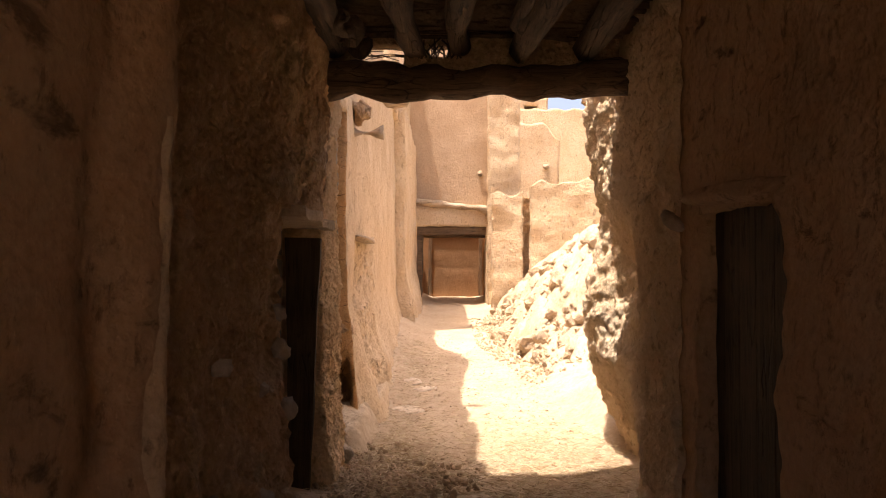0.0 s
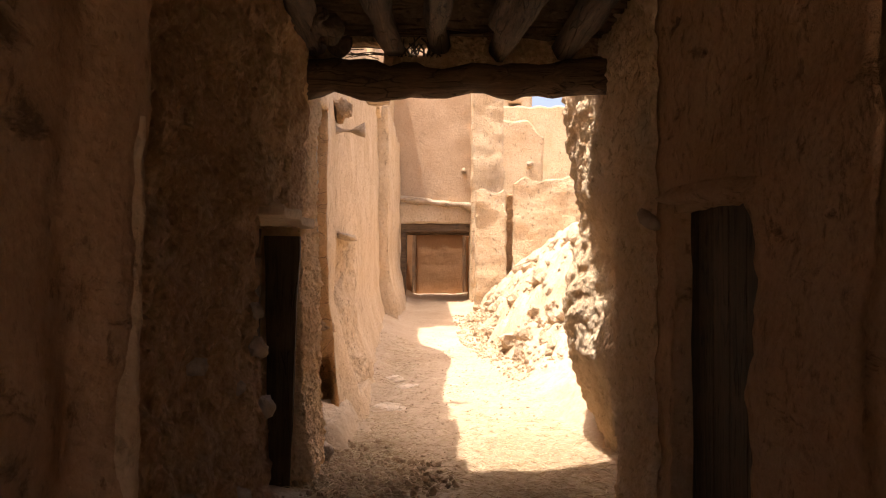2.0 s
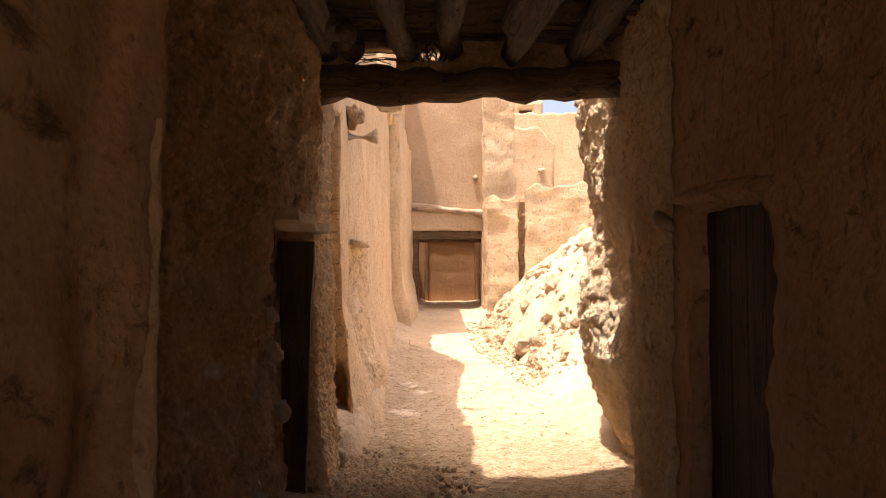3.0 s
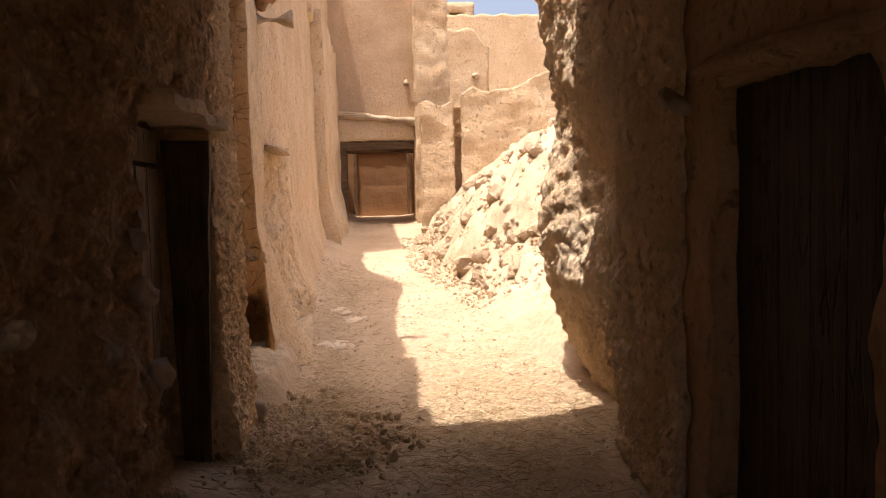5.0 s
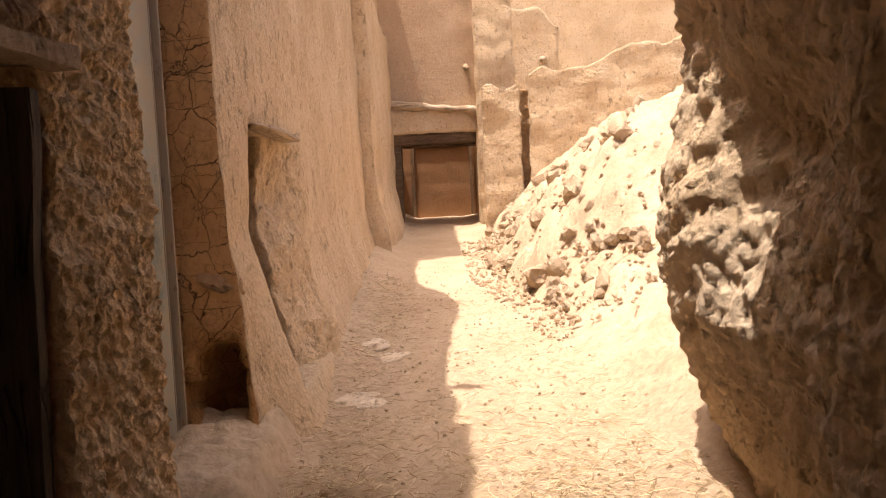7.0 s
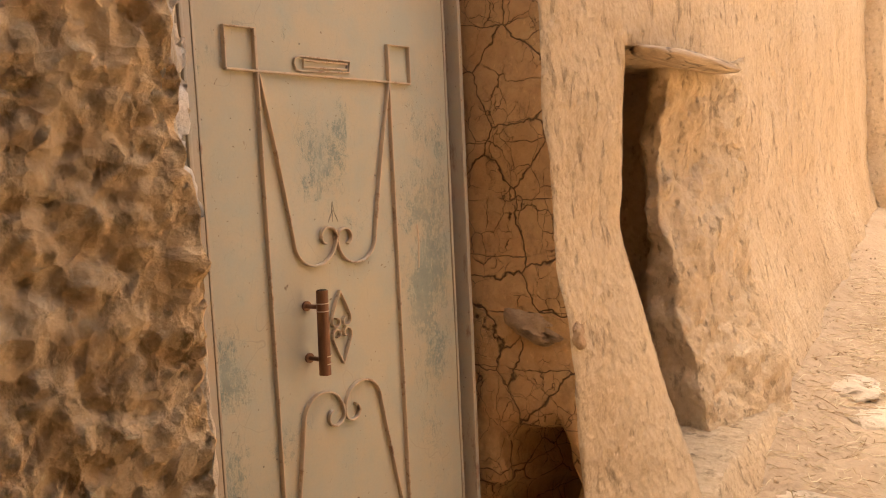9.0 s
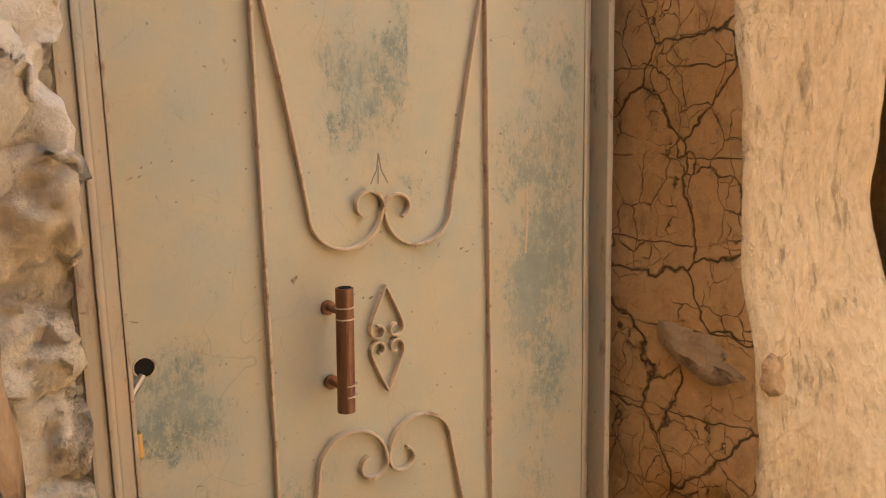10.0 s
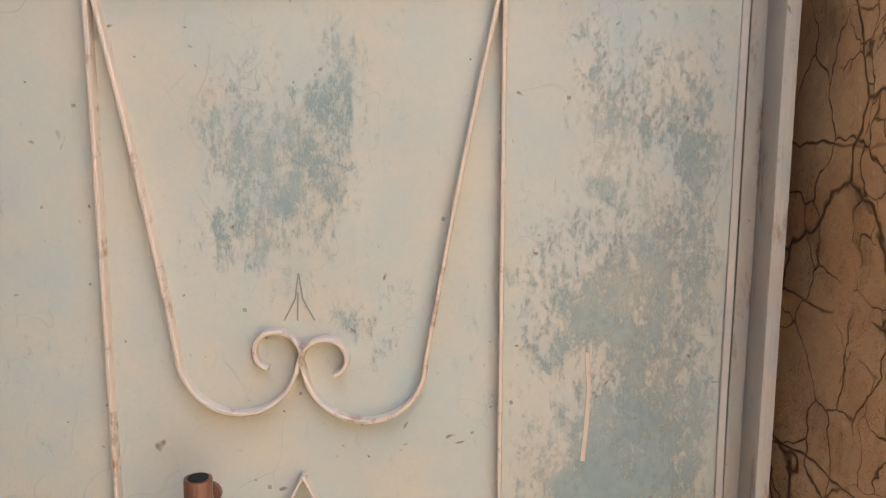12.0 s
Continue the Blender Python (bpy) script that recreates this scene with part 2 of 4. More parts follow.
    keep = m.grey(m.noise(9, 3), 0.46, 0.54)
    c = m.mix(m.maths("MULTIPLY", m.grey(speck, 0.11, 0.05, 0, 0.85), keep), c, (0.17, 0.11, 0.07))
    if rust:
        r = m.noise(34, 8, 0.75, (1.0, 1.0, 0.3))
        c = m.mix(m.grey(r, 0.56, 0.66, 0, rust), c, (0.24, 0.13, 0.08))
        c = m.mix(m.grey(m.noise(5, 3), 0.5, 0.75, 0, 0.5), c, (0.40, 0.29, 0.24))
    dust = m.noise(2.0, 6, 0.6, (1.0, 1.0, 0.5))
    c = m.mix(m.grey(dust, 0.5, 0.8, 0, 0.4), c, (0.50, 0.39, 0.27))
    m.color(c)
    m.bump((m.noise(6, 3), 0.006, 0.3), (m.maths("SUBTRACT", 1.0, mask), 0.0008, 0.6), (fine, 0.0006, 0.4))
    return m.m


LEAF_PAINT = paint_mat("worn_cream_paint", (0.505, 0.45, 0.33), 1.0,
                       [(-0.07, 1.50, 0.19, 0.22, 0.9), (-0.02, 1.56, 0.07, 0.14, 1.0), (-0.12, 1.42, 0.11, 0.12, 0.9), (0.26, 1.15, 0.17, 0.6, 1.2), (0.33, 1.3, 0.08, 0.9, 0.9), (0.28, 1.5, 0.14, 0.4, 0.8), (-0.40, 1.45, 0.14, 0.5, 0.55),
                        (-0.41, 1.02, 0.17, 0.17, 1.1), (-0.40, 0.75, 0.14, 0.32, 1.0), (-0.05, 0.72, 0.10, 0.12, 0.6), (0.25, 0.7, 0.10, 0.3, 0.8)])
FRAME_PAINT = paint_mat("chipped_frame_paint", (0.50, 0.41, 0.30), 0.8, (), 0.8)


def bar_mat():
    m = Mat("painted_iron_bar", 0.6)
    rust = m.noise(26, 6, 0.7)
    c = m.mix(m.grey(rust, 0.54, 0.66, 0, 0.75), (0.56, 0.44, 0.31), (0.24, 0.12, 0.06))
    m.color(c)
    m.bump((rust, 0.002, 0.5))
    return m.m


def rust_mat(name, a, b, metal, rough):
    m = Mat(name, rough, metal)
    n = m.noise(18, 7, 0.7, (1.0, 1.0, 0.4))
    m.color(m.ramp(n, (0.3, a), (0.7, b)))
    m.bump((m.noise(60, 4), 0.001, 0.5))
    return m.m


BAR_PAINT = bar_mat()
HANDLE_IRON = rust_mat("brown_rubbed_iron", (0.12, 0.055, 0.03), (0.27, 0.13, 0.07), 0.4, 0.45)
STEEL = rust_mat("bare_steel", (0.45, 0.43, 0.40), (0.62, 0.60, 0.57), 0.9, 0.3)
BRASS = rust_mat("dull_brass", (0.42, 0.26, 0.09), (0.60, 0.40, 0.16), 0.8, 0.4)
SCRATCH = rust_mat("bared_dark_metal", (0.22, 0.20, 0.16), (0.34, 0.31, 0.25), 0.2, 0.7)
# Black that stands for the shade inside holes.
HOLE_SHADE = rust_mat("hole_shade_black", (0.008, 0.006, 0.005), (0.02, 0.016, 0.012), 0.0, 0.9)


PALE_WOOD_X = wood("bleached_log_wood", (0.40, 0.29, 0.18), (0.56, 0.43, 0.29), "x", 0.3)
PALE_WOOD_Z = wood("bleached_post_wood", (0.38, 0.245, 0.135), (0.58, 0.41, 0.25), "z", 0.1)
BROWN_DOOR = wood("plain_brown_wood", (0.24, 0.14, 0.075), (0.32, 0.20, 0.11), "z")


# ---- building helpers ----
def part(name, bm, material, parent=None, label="", smooth=False):
    me = bpy.data.meshes.new(name)
    bm.to_mesh(me)
    bm.free()
    me.materials.append(material)
    if smooth:
        me.polygons.foreach_set("use_smooth", [True] * len(me.polygons))
    ob = new(name, me)
    if parent:
        ob.parent = parent
    if label:
        ob["label"] = label
    return ob


def fbm(p, scale, octaves=4, gain=0.5):
    v, a, f = 0.0, 1.0, scale
    for _ in range(octaves):
        v += a * noise.noise(p * f)
        a *= gain
        f *= 2.1
    return v


def lines(a, b, cell, cuts=()):
    """Grid lines from a to b, about cell apart, with one at each cut."""
    marks = sorted({a, b, *[c for c in cuts if a < c < b]})
    out = []
    for u, v in zip(marks, marks[1:]):
        n = max(1, round((v - u) / cell))
        out += [u + (v - u) * i / n for i in range(n)]
    return out + [b]


def mud_wall(name, p0, p1, z0, z1, thick, material, cell=0.08, amp=0.03, scale=2.2, holes=(), top=None, lean=None,
             knee=None, label="", smooth=True, lumps=0.0, lump_size=0.14, dcell=None, dent=None, end_material=None):
    """A wall from p0 to p1 whose front faces to the right of that way. holes: (s0, s1, za, zb). top(s): height of the ruined top above knee.
    lean(s, z): metres by which the front stands forward."""
    a, b = Vector((*p0, 0)), Vector((*p1, 0))
    along = (b - a).normalized()
    front = Vector((along.y, -along.x, 0))
    size = (b - a).length
    S = lines(0, size, cell, [h for q in holes for h in q[:2]])
    Z = lines(z0, z1, cell, [h for q in holes for h in q[2:]])
    D = lines(0, thick, dcell or max(cell * 1.5, thick / 6))
    verts, index, faces, slots = [], {}, [], []

    def vert(i, j, k):
        key = (i, j, k)
        if key not in index:
            s, z, d = S[i], Z[j], D[k]
            if top and z > knee:
                z = knee + (z - knee) * (top(s) - knee) / (z1 - knee)
            f = (lean(s, z) if lean else 0.0) * (1 - d / thick)
            p = a + along * s + front * (f - d) + Vector((0, 0, z))
            n = fbm(p, scale, 4) * amp
            q = p + Vector((7.3, 1.1, 4.7))
            if lumps:
                q2 = p + noise.noise_vector(p * 9) * 0.02
                c = noise.voronoi(q2 / lump_size)[0][0]
                f2 = noise.voronoi(q2 / lump_size * 2.7 + Vector((3, 5, 1)))[0][0]
                f3 = noise.voronoi(q2 / lump_size * 6.1 + Vector((1, 8, 4)))[0][0]
                n += lumps * ((0.5 - c) + 0.6 * (0.5 - f2) + 0.4 * (0.5 - f3))
            edge = fbm(q, scale * 1.6, 3) * amp * 0.8
            w = fbm(q * 1.3, scale * 1.6, 3) * amp * 0.8
            p = p + front * n + along * edge + Vector((0, 0, w if z > z0 + 0.01 else 0))
            if dent:
                p = p + Vector(dent(p))
            index[key] = len(verts)
            verts.append(p)
        return index[key]

    def solid(i, j):
        if not (0 <= i < len(S) - 1 and 0 <= j < len(Z) - 1):
            return False
        s, z = (S[i] + S[i + 1]) / 2, (Z[j] + Z[j + 1]) / 2
        return not any(h[0] < s < h[1] and h[2] < z < h[3] for h in holes)

    last = len(D) - 1
    for i in range(len(S) - 1):
        for j in range(len(Z) - 1):
            if not solid(i, j):
                continue
            faces.append([vert(i, j, 0), vert(i + 1, j, 0), vert(i + 1, j + 1, 0), vert(i, j + 1, 0)])
            faces.append([vert(i, j, last), vert(i, j + 1, last), vert(i + 1, j + 1, last), vert(i + 1, j, last)])
            for (di, dj), (u, v) in (((-1, 0), ((i, j + 1), (i, j))), ((1, 0), ((i + 1, j), (i + 1, j + 1))),
                                     ((0, -1), ((i, j), (i + 1, j))), ((0, 1), ((i + 1, j + 1), (i, j + 1)))):
                if not solid(i + di, j + dj):
                    for k in range(last):
                        faces.append([vert(*v, k), vert(*u, k), vert(*u, k + 1), vert(*v, k + 1)])
                        if di == -1 and i == 0:
                            slots.append(len(faces) - 1)
    me = bpy.data.meshes.new(name)
    me.from_pydata(verts, [], faces)
    me.materials.append(material)
    me.polygons.foreach_set("use_smooth", [smooth] * len(me.polygons))
    if end_material:
        me.materials.append(end_material)
        for k in slots:
            me.polygons[k].material_index = 1
    me.update()
    ob = new(name, me)
    tagged(ob, label, "wall", kind="structure")
    return ob


def box_bm(x0, x1, y0, y1, z0, z1, bevel=0.0, bm=None, cuts=0, wobble=0.0):
    out = bm or bmesh.new()
    made = bmesh.ops.create_cube(out, size=1.0, matrix=Matrix.Translation(((x0 + x1) / 2, (y0 + y1) / 2, (z0 + z1) / 2)) @ Matrix.Diagonal((x1 - x0, y1 - y0, z1 - z0, 1)))
    vs = made["verts"]
    if bevel:
        bmesh.ops.bevel(out, geom=list({e for v in vs for e in v.link_edges}), offset=bevel, segments=2, profile=0.7, affect="EDGES")
    if cuts:
        bmesh.ops.subdivide_edges(out, edges=out.edges[:], cuts=cuts, use_grid_fill=True)
    if wobble:
        for v in out.verts:
            v.co += noise.noise_vector(v.co * 3.1) * wobble
    return out


def tube_bm(points, radius, sides=8, bm=None, caps=True, rough=0.0):
    """A tube along points; radius is a number or a function of 0..1."""
    out = bm or bmesh.new()
    pts = [Vector(p) for p in points]
    rings = []
    ref = Vector((0, 0, 1))
    for i, p in enumerate(pts):
        d = (pts[min(i + 1, len(pts) - 1)] - pts[max(i - 1, 0)]).normalized()
        if abs(d.dot(ref)) > 0.95:
            ref = Vector((1, 0, 0)) if abs(d.x) < 0.9 else Vector((0, 1, 0))
        u = d.cross(ref).normalized()
        ref = u.cross(d).normalized()
        r = radius(i / max(1, len(pts) - 1)) if callable(radius) else radius
        ring = []
        for k in range(sides):
            w = 2 * math.pi * k / sides
            q = p + (u * math.cos(w) + ref * math.sin(w)) * r
            if rough:
                q += (q - p).normalized() * rough * fbm(q, 6, 2)
            ring.append(out.verts.new(q))
        rings.append(ring)
    for a, b in zip(rings, rings[1:]):
        for k in range(sides):
            out.faces.new((a[k], a[(k + 1) % sides], b[(k + 1) % sides], b[k]))
    if caps:
        out.faces.new(rings[0][::-1])
        out.faces.new(rings[-1])
    bmesh.ops.recalc_face_normals(out, faces=out.faces[:])
    return out


def thing(name, at, label, category, group="", kind=""):
    ob = new(name)
    ob.location = at
    return tagged(ob, label, category, group, kind)


def smoothstep(a, b, x):
    t = min(1, max(0, (x - a) / (b - a)))
    return t * t * (3 - 2 * t)


# ---- ground ----
def heap_z(x, y):
    """Height of the rubble over the lane."""
    toe = 1.25 - 0.42 * smoothstep(9.5, 13.5, y)
    rise = max(0.0, x - toe) * 0.95 * (1 - 0.35 * smoothstep(12.5, 16.5, y))
    rise = rise if rise < 1.2 else 1.2 + 0.6 * (1 - math.exp(-(rise - 1.2) / 0.6))
    return rise * smoothstep(9.3, 12.3, y) + 0.30 * max(0.0, min(1, (x - 1.1) / 0.8)) * smoothstep(5.9, 7.2, y)


def ground_z(x, y):
    z = max(0.0, min(y, 24) - 6.4) * 0.061
    z += 0.10 * smoothstep(-0.35, -0.95, x) * smoothstep(2, 5, y)
    z += 0.12 * smoothstep(0.7, 1.5, x) * smoothstep(4.5, 6.5, y)
    z += 0.12 * smoothstep(-0.15, -0.8, x) * smoothstep(8, 9, y)
    return z


def ground_fine(x, y):
    p = Vector((x, y, 0))
    return ground_z(x, y) + fbm(p, 1.1, 3) * 0.025 + fbm(p, 6, 3) * 0.012


def ground():
    X = [-400, -120, -40, -15, -8] + lines(-4, -1.3, 0.3) + lines(-1.3, 1.9, 0.035)[1:] + lines(1.9, 6, 0.2)[1:] + [9, 16, 40, 120, 400]
    Y = [-400, -120, -40, -15] + lines(-5, 3, 0.2) + lines(3, 9.5, 0.035)[1:] + lines(9.5, 24, 0.10)[1:] + [30, 45, 90, 200, 400]
    verts = []
    for y in Y:
        for x in X:
            fine = -4 <= x <= 6 and -5 <= y <= 24
            verts.append((x, y, ground_fine(x, y) + (fbm(Vector((x, y, 3)), 22, 2) * 0.008 if abs(x) < 1.9 and y < 10 else 0) if fine else ground_z(x, y)))
    n = len(X)
    faces = [(j * n + i, j * n + i + 1, (j + 1) * n + i + 1, (j + 1) * n + i) for j in range(len(Y) - 1) for i in range(n - 1)]
    me = bpy.data.meshes.new("ground")
    me.from_pydata(verts, [], faces)
    me.materials.append(DUST)
    me.polygons.foreach_set("use_smooth", [True] * len(me.polygons))
    tagged(new("ground", me), "dusty pale earth lane strewn with straw and crumbs", "ground", kind="structure")


ground()

# ---- walls of the covered passage ----
# smooth plaster near the start, with a ridge where the rough wall begins
# The unseen opening at the back is added to light the right wall.
mud_wall("wall_left_near", (-0.92, -4.0), (-0.92, 2.46), -0.1, 3.1, 0.5, MUD, 0.06, 0.045, 1.6, lumps=0.012, holes=[(0.4, 2.0, -0.1, 2.5)],
         lean=lambda s, z: 0.11 * smoothstep(6.16, 6.36, s + 0.05 * math.sin(z * 5)), label="brown mud-plastered wall of the covered passage")
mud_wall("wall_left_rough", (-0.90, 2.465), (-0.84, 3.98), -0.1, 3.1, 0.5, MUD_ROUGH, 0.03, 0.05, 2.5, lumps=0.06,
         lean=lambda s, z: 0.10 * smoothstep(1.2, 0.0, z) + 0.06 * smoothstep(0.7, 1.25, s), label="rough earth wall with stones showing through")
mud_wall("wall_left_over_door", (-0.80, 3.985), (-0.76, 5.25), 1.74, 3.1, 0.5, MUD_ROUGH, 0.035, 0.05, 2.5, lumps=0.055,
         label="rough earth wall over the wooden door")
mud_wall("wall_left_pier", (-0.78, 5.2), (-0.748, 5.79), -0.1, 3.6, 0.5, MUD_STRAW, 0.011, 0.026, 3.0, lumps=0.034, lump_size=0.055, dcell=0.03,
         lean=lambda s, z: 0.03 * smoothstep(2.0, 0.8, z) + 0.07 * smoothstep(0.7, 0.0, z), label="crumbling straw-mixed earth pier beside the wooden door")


mud_wall("corner_strip", (-0.755, 5.785), (-0.80, 5.835), 0.02, 3.3, 0.06, PALE_CLAY, 0.015, 0.014, 5.0, lumps=0.008, lump_size=0.05,
         lean=lambda s, z: 0.03 * smoothstep(2.0, 0.8, z) + 0.07 * smoothstep(0.7, 0.0, z),
         label="smooth pale plaster down the pier's corner")


def knots(z, *pairs):
    """Straight lines between (z, value) pairs."""
    for (a, u), (b, v) in zip(pairs, pairs[1:]):
        if z < b:
            return u + (v - u) * max(0.0, (z - a) / (b - a))
    return pairs[-1][1]


def right_lean(s, z):
    """How far the eroded pier stands out: undercut at the foot, a bulge at waist height, a hollow and an overhang above."""
    y = 6.95 - s
    end = knots(z, (0.1, -0.20), (0.5, -0.05), (0.85, 0.09), (1.1, 0.13), (1.3, 0.11), (1.5, 0.05), (1.8, -0.03), (2.0, -0.02), (2.5, 0.12), (3.1, 0.13))
    mid = knots(z, (0.1, -0.20), (0.6, -0.10), (0.85, 0.03), (1.1, -0.03), (1.45, -0.14), (1.6, -0.10), (1.9, 0.06), (3.1, 0.06))
    f = 0.04 + (mid - 0.04) * smoothstep(5.0, 5.75, y)
    f += (end - f) * smoothstep(5.85, 6.35, y)
    f += 0.010 * math.sin(30 * z + 3 * y + 2 * math.sin(5 * y)) * smoothstep(5.6, 5.9, y) * smoothstep(0.7, 0.9, z)
    return f - 0.13 * smoothstep(6.55, 6.95, y)


mud_wall("wall_right_pier", (1.25, 6.95), (1.25, 4.30), -0.1, 3.1, 0.6, MUD_PIER, 0.018, 0.035, 2.6,
         lean=right_lean, lumps=0.045, lump_size=0.09, dcell=0.05, label="eroded earth pier at the mouth of the passage")
mud_wall("wall_right", (1.25, 4.295), (1.26, 2.2), -0.1, 3.1, 0.6, MUD, 0.035, 0.04, 2.0, holes=[(0.245, 1.265, -0.1, 1.71)],
         lumps=0.02, lump_size=0.2, dcell=0.06, label="mud-plastered wall with a deep doorway")
mud_wall("wall_right_near", (1.26, 2.195), (1.30, -4.0), -0.1, 3.1, 0.6, MUD, 0.07, 0.045, 1.6, lumps=0.012,
         label="brown mud-plastered passage wall")
# Unseen wall; its opening is sized for the light from behind.
mud_wall("wall_back", (1.9, -4.0), (-1.4, -4.0), -0.1, 3.1, 0.4, MUD, 0.15, 0.04, 1.6, holes=[(1.2, 2.85, -0.1, 2.9)],
         label="unseen mud wall behind the start, open to let light in")
# Walls added behind the doors to keep light out; no room is seen.
mud_wall("left_light_block", (-1.75, 3.6), (-1.75, 5.8), -0.1, 3.1, 0.2, MUD, 0.2, 0.03, 1.6, label="added wall keeping the space behind the wooden door dark")
mud_wall("left_light_block_side", (-1.75, 3.59), (-1.3, 3.59), -0.1, 3.1, 0.2, MUD, 0.2, 0.03, 1.6, label="added side wall keeping that space dark")
mud_wall("left_light_block_end", (-1.2, 5.82), (-2.0, 5.82), -0.1, 3.1, 0.2, MUD, 0.2, 0.03, 1.6, label="added end wall keeping that space dark")
mud_wall("right_light_block", (1.95, 4.5), (1.95, 2.6), -0.1, 3.1, 0.2, MUD, 0.2, 0.03, 1.6, label="added wall keeping the space behind the plank door dark")

def plaster_edge():
    """A ridge down the edge of the near wall; its lit look is pale colour."""
    bm = bmesh.new()
    rows = []
    for j in range(61):
        z = -0.05 + 1.9 * j / 60
        c = 2.40 + 0.03 * noise.noise(Vector((0, 0, z * 3)))
        w = 0.062 + 0.03 * noise.noise(Vector((5, 0, z * 5))) - 0.05 * smoothstep(1.5, 1.85, z)
        row = []
        for i in range(7):
            t = i / 6
            bulge = math.sin(math.pi * t)
            row.append(bm.verts.new((-0.845 + 0.045 * bulge + 0.012 * fbm(Vector((t * 2, 1, z * 4)), 2, 3), c + (t - 0.5) * w * 1.8 + 0.012 * noise.noise(Vector((t, 9, z * 14))), z)))
        rows.append(row)
    for a, b in zip(rows, rows[1:]):
        for i in range(6):
            bm.faces.new((a[i], a[i + 1], b[i + 1], b[i]))
    tagged(part("plaster_edge", bm, MUD_SMOOTH, smooth=True), "ragged ridge down the wall's edge, lit look put into pale colour", "trim", kind="structure")


plaster_edge()

# ---- reveal of the metal door ----
mud_wall("wall_reveal", (-1.075, 5.75), (-1.085, 6.096), 0.0, 2.9, 0.4, PALE_CLAY, 0.011, 0.03, 6.0, lumps=0.06, lump_size=0.09,
         label="torn pale plaster beside the metal door frame")
mud_wall("plaster_patch", (-1.035, 5.975), (-1.068, 6.098), 1.30, 2.6, 0.07, PLASTER, 0.012, 0.045, 8.0, lumps=0.02, lump_size=0.05,
         lean=lambda s, z: -0.064 * smoothstep(1.45 + 0.08 * math.sin(s * 31) + 0.04 * math.sin(s * 83), 1.34, z),
         label="patch of thick white lime plaster beside the frame")
# Added behind the door to stop stray light at its edges.
mud_wall("wall_behind_door", (-1.34, 5.85), (-1.16, 7.3), 0.0, 2.95, 0.3, MUD, 0.12, 0.01, 1.6, label="added wall blocking stray light behind the metal door")
mud_wall("wall_left_over_gate", (-0.90, 5.79), (-0.84, 7.14), 2.85, 5.9, 0.6, MUD_SMOOTH, 0.08, 0.04, 1.6,
         label="pale mud wall over the metal door")
mud_wall("wall_left_storey", (-0.85, 1.0), (-0.85, 5.78), 3.36, 5.9, 0.6, MUD_SMOOTH, 0.15, 0.04, 1.6, label="upper mud wall over the passage side")


# ---- open lane ----
def base_flare(s, z):
    return (0.12 + 0.22 * smoothstep(0.05, 0.55, s)) * max(0.0, 1 - z / 1.25) ** 1.4 - 0.02 * z


def pilaster_dent(p):
    """A hollow low in the cracked face of the wall's end."""
    d = 0.5 * noise.noise(p * 9) + ((p.x + 0.90 - 0.1 * (p.z - 0.45)) / 0.13) ** 2 + ((p.z - 0.42) / 0.30) ** 2
    return (0, 0.55 * max(0.0, 1 - d) if p.y < 7.3 else 0, 0)


LANE_TOP = 5.9
mud_wall("wall_left_lane", (-0.80, 7.10), (-0.84, 15.3), 0.0, 6.5, 0.7, MUD_SMOOTH, 0.05, 0.028, 1.3, knee=3.0,
         top=lambda s: LANE_TOP + 1.0 * math.exp(-((s - 3.3) / 1.0) ** 2) - 1.4 * smoothstep(4.0, 5.5, s) + 0.2 * noise.noise(Vector((s * 1.7, 0, 0))),
         holes=[(0.58, 1.85, 0.30, 1.80)], lean=base_flare, dcell=0.03, dent=pilaster_dent, end_material=MUD_CRACKED, lumps=0.012, lump_size=0.2,
         label="tall pale mud wall with a half-blocked doorway")
mud_wall("niche_fill", (-0.95, 8.44), (-0.77, 9.10), 0.15, 1.86, 0.08, MUD_SMOOTH, 0.02, 0.05, 2.4, lumps=0.035,
         lean=lambda s, z: 0.34 * max(0.0, 1 - z / 1.25) ** 1.4, label="rough earth blocking of the old doorway")
# Closed box added behind the slot so that it stays dark.
mud_wall("niche_back", (-2.6, 7.2), (-2.6, 9.4), 0.0, 2.4, 0.2, MUD, 0.2, 0.03, 1.6, label="added back wall keeping the old doorway's slot dark")
mud_wall("niche_side_near", (-2.7, 7.35), (-1.45, 7.35), 0.0, 2.4, 0.2, MUD, 0.2, 0.03, 1.6, label="added side wall keeping light out of the slot")
mud_wall("niche_side_far", (-1.45, 9.25), (-2.7, 9.25), 0.0, 2.4, 0.2, MUD, 0.2, 0.03, 1.6, label="added far side wall keeping light out of the slot")
mud_wall("niche_roof", (-2.8, 7.1), (-1.5, 7.1), 2.2, 2.45, 2.3, MUD, 0.2, 0.01, 1.6, label="added mud cover keeping light out of the slot")
mud_wall("wall_left_far", (-0.72, 15.3), (-0.66, 20.0), 0.3, 4.6, 0.7, MUD_SMOOTH, 0.08, 0.05, 1.3, lumps=0.012, lump_size=0.2,
         lean=lambda s, z: 0.22 * smoothstep(1.8, 0.6, z), label="pale mud wall at the lane's end")
mud_wall("wall_left_far_upper", (-0.86, 14.5), (-0.84, 20.3), 4.4, 7.6, 0.6, MUD_SMOOTH, 0.12, 0.04, 1.3, label="set-back upper storey of mud")
mud_wall("wall_end", (-1.0, 19.95), (1.15, 19.95), 0.3, 3.22, 0.8, MUD_SMOOTH, 0.06, 0.03, 1.6, holes=[(0.36, 2.05, 0.3, 2.74)],
         label="pale mud wall with a low timber gateway")
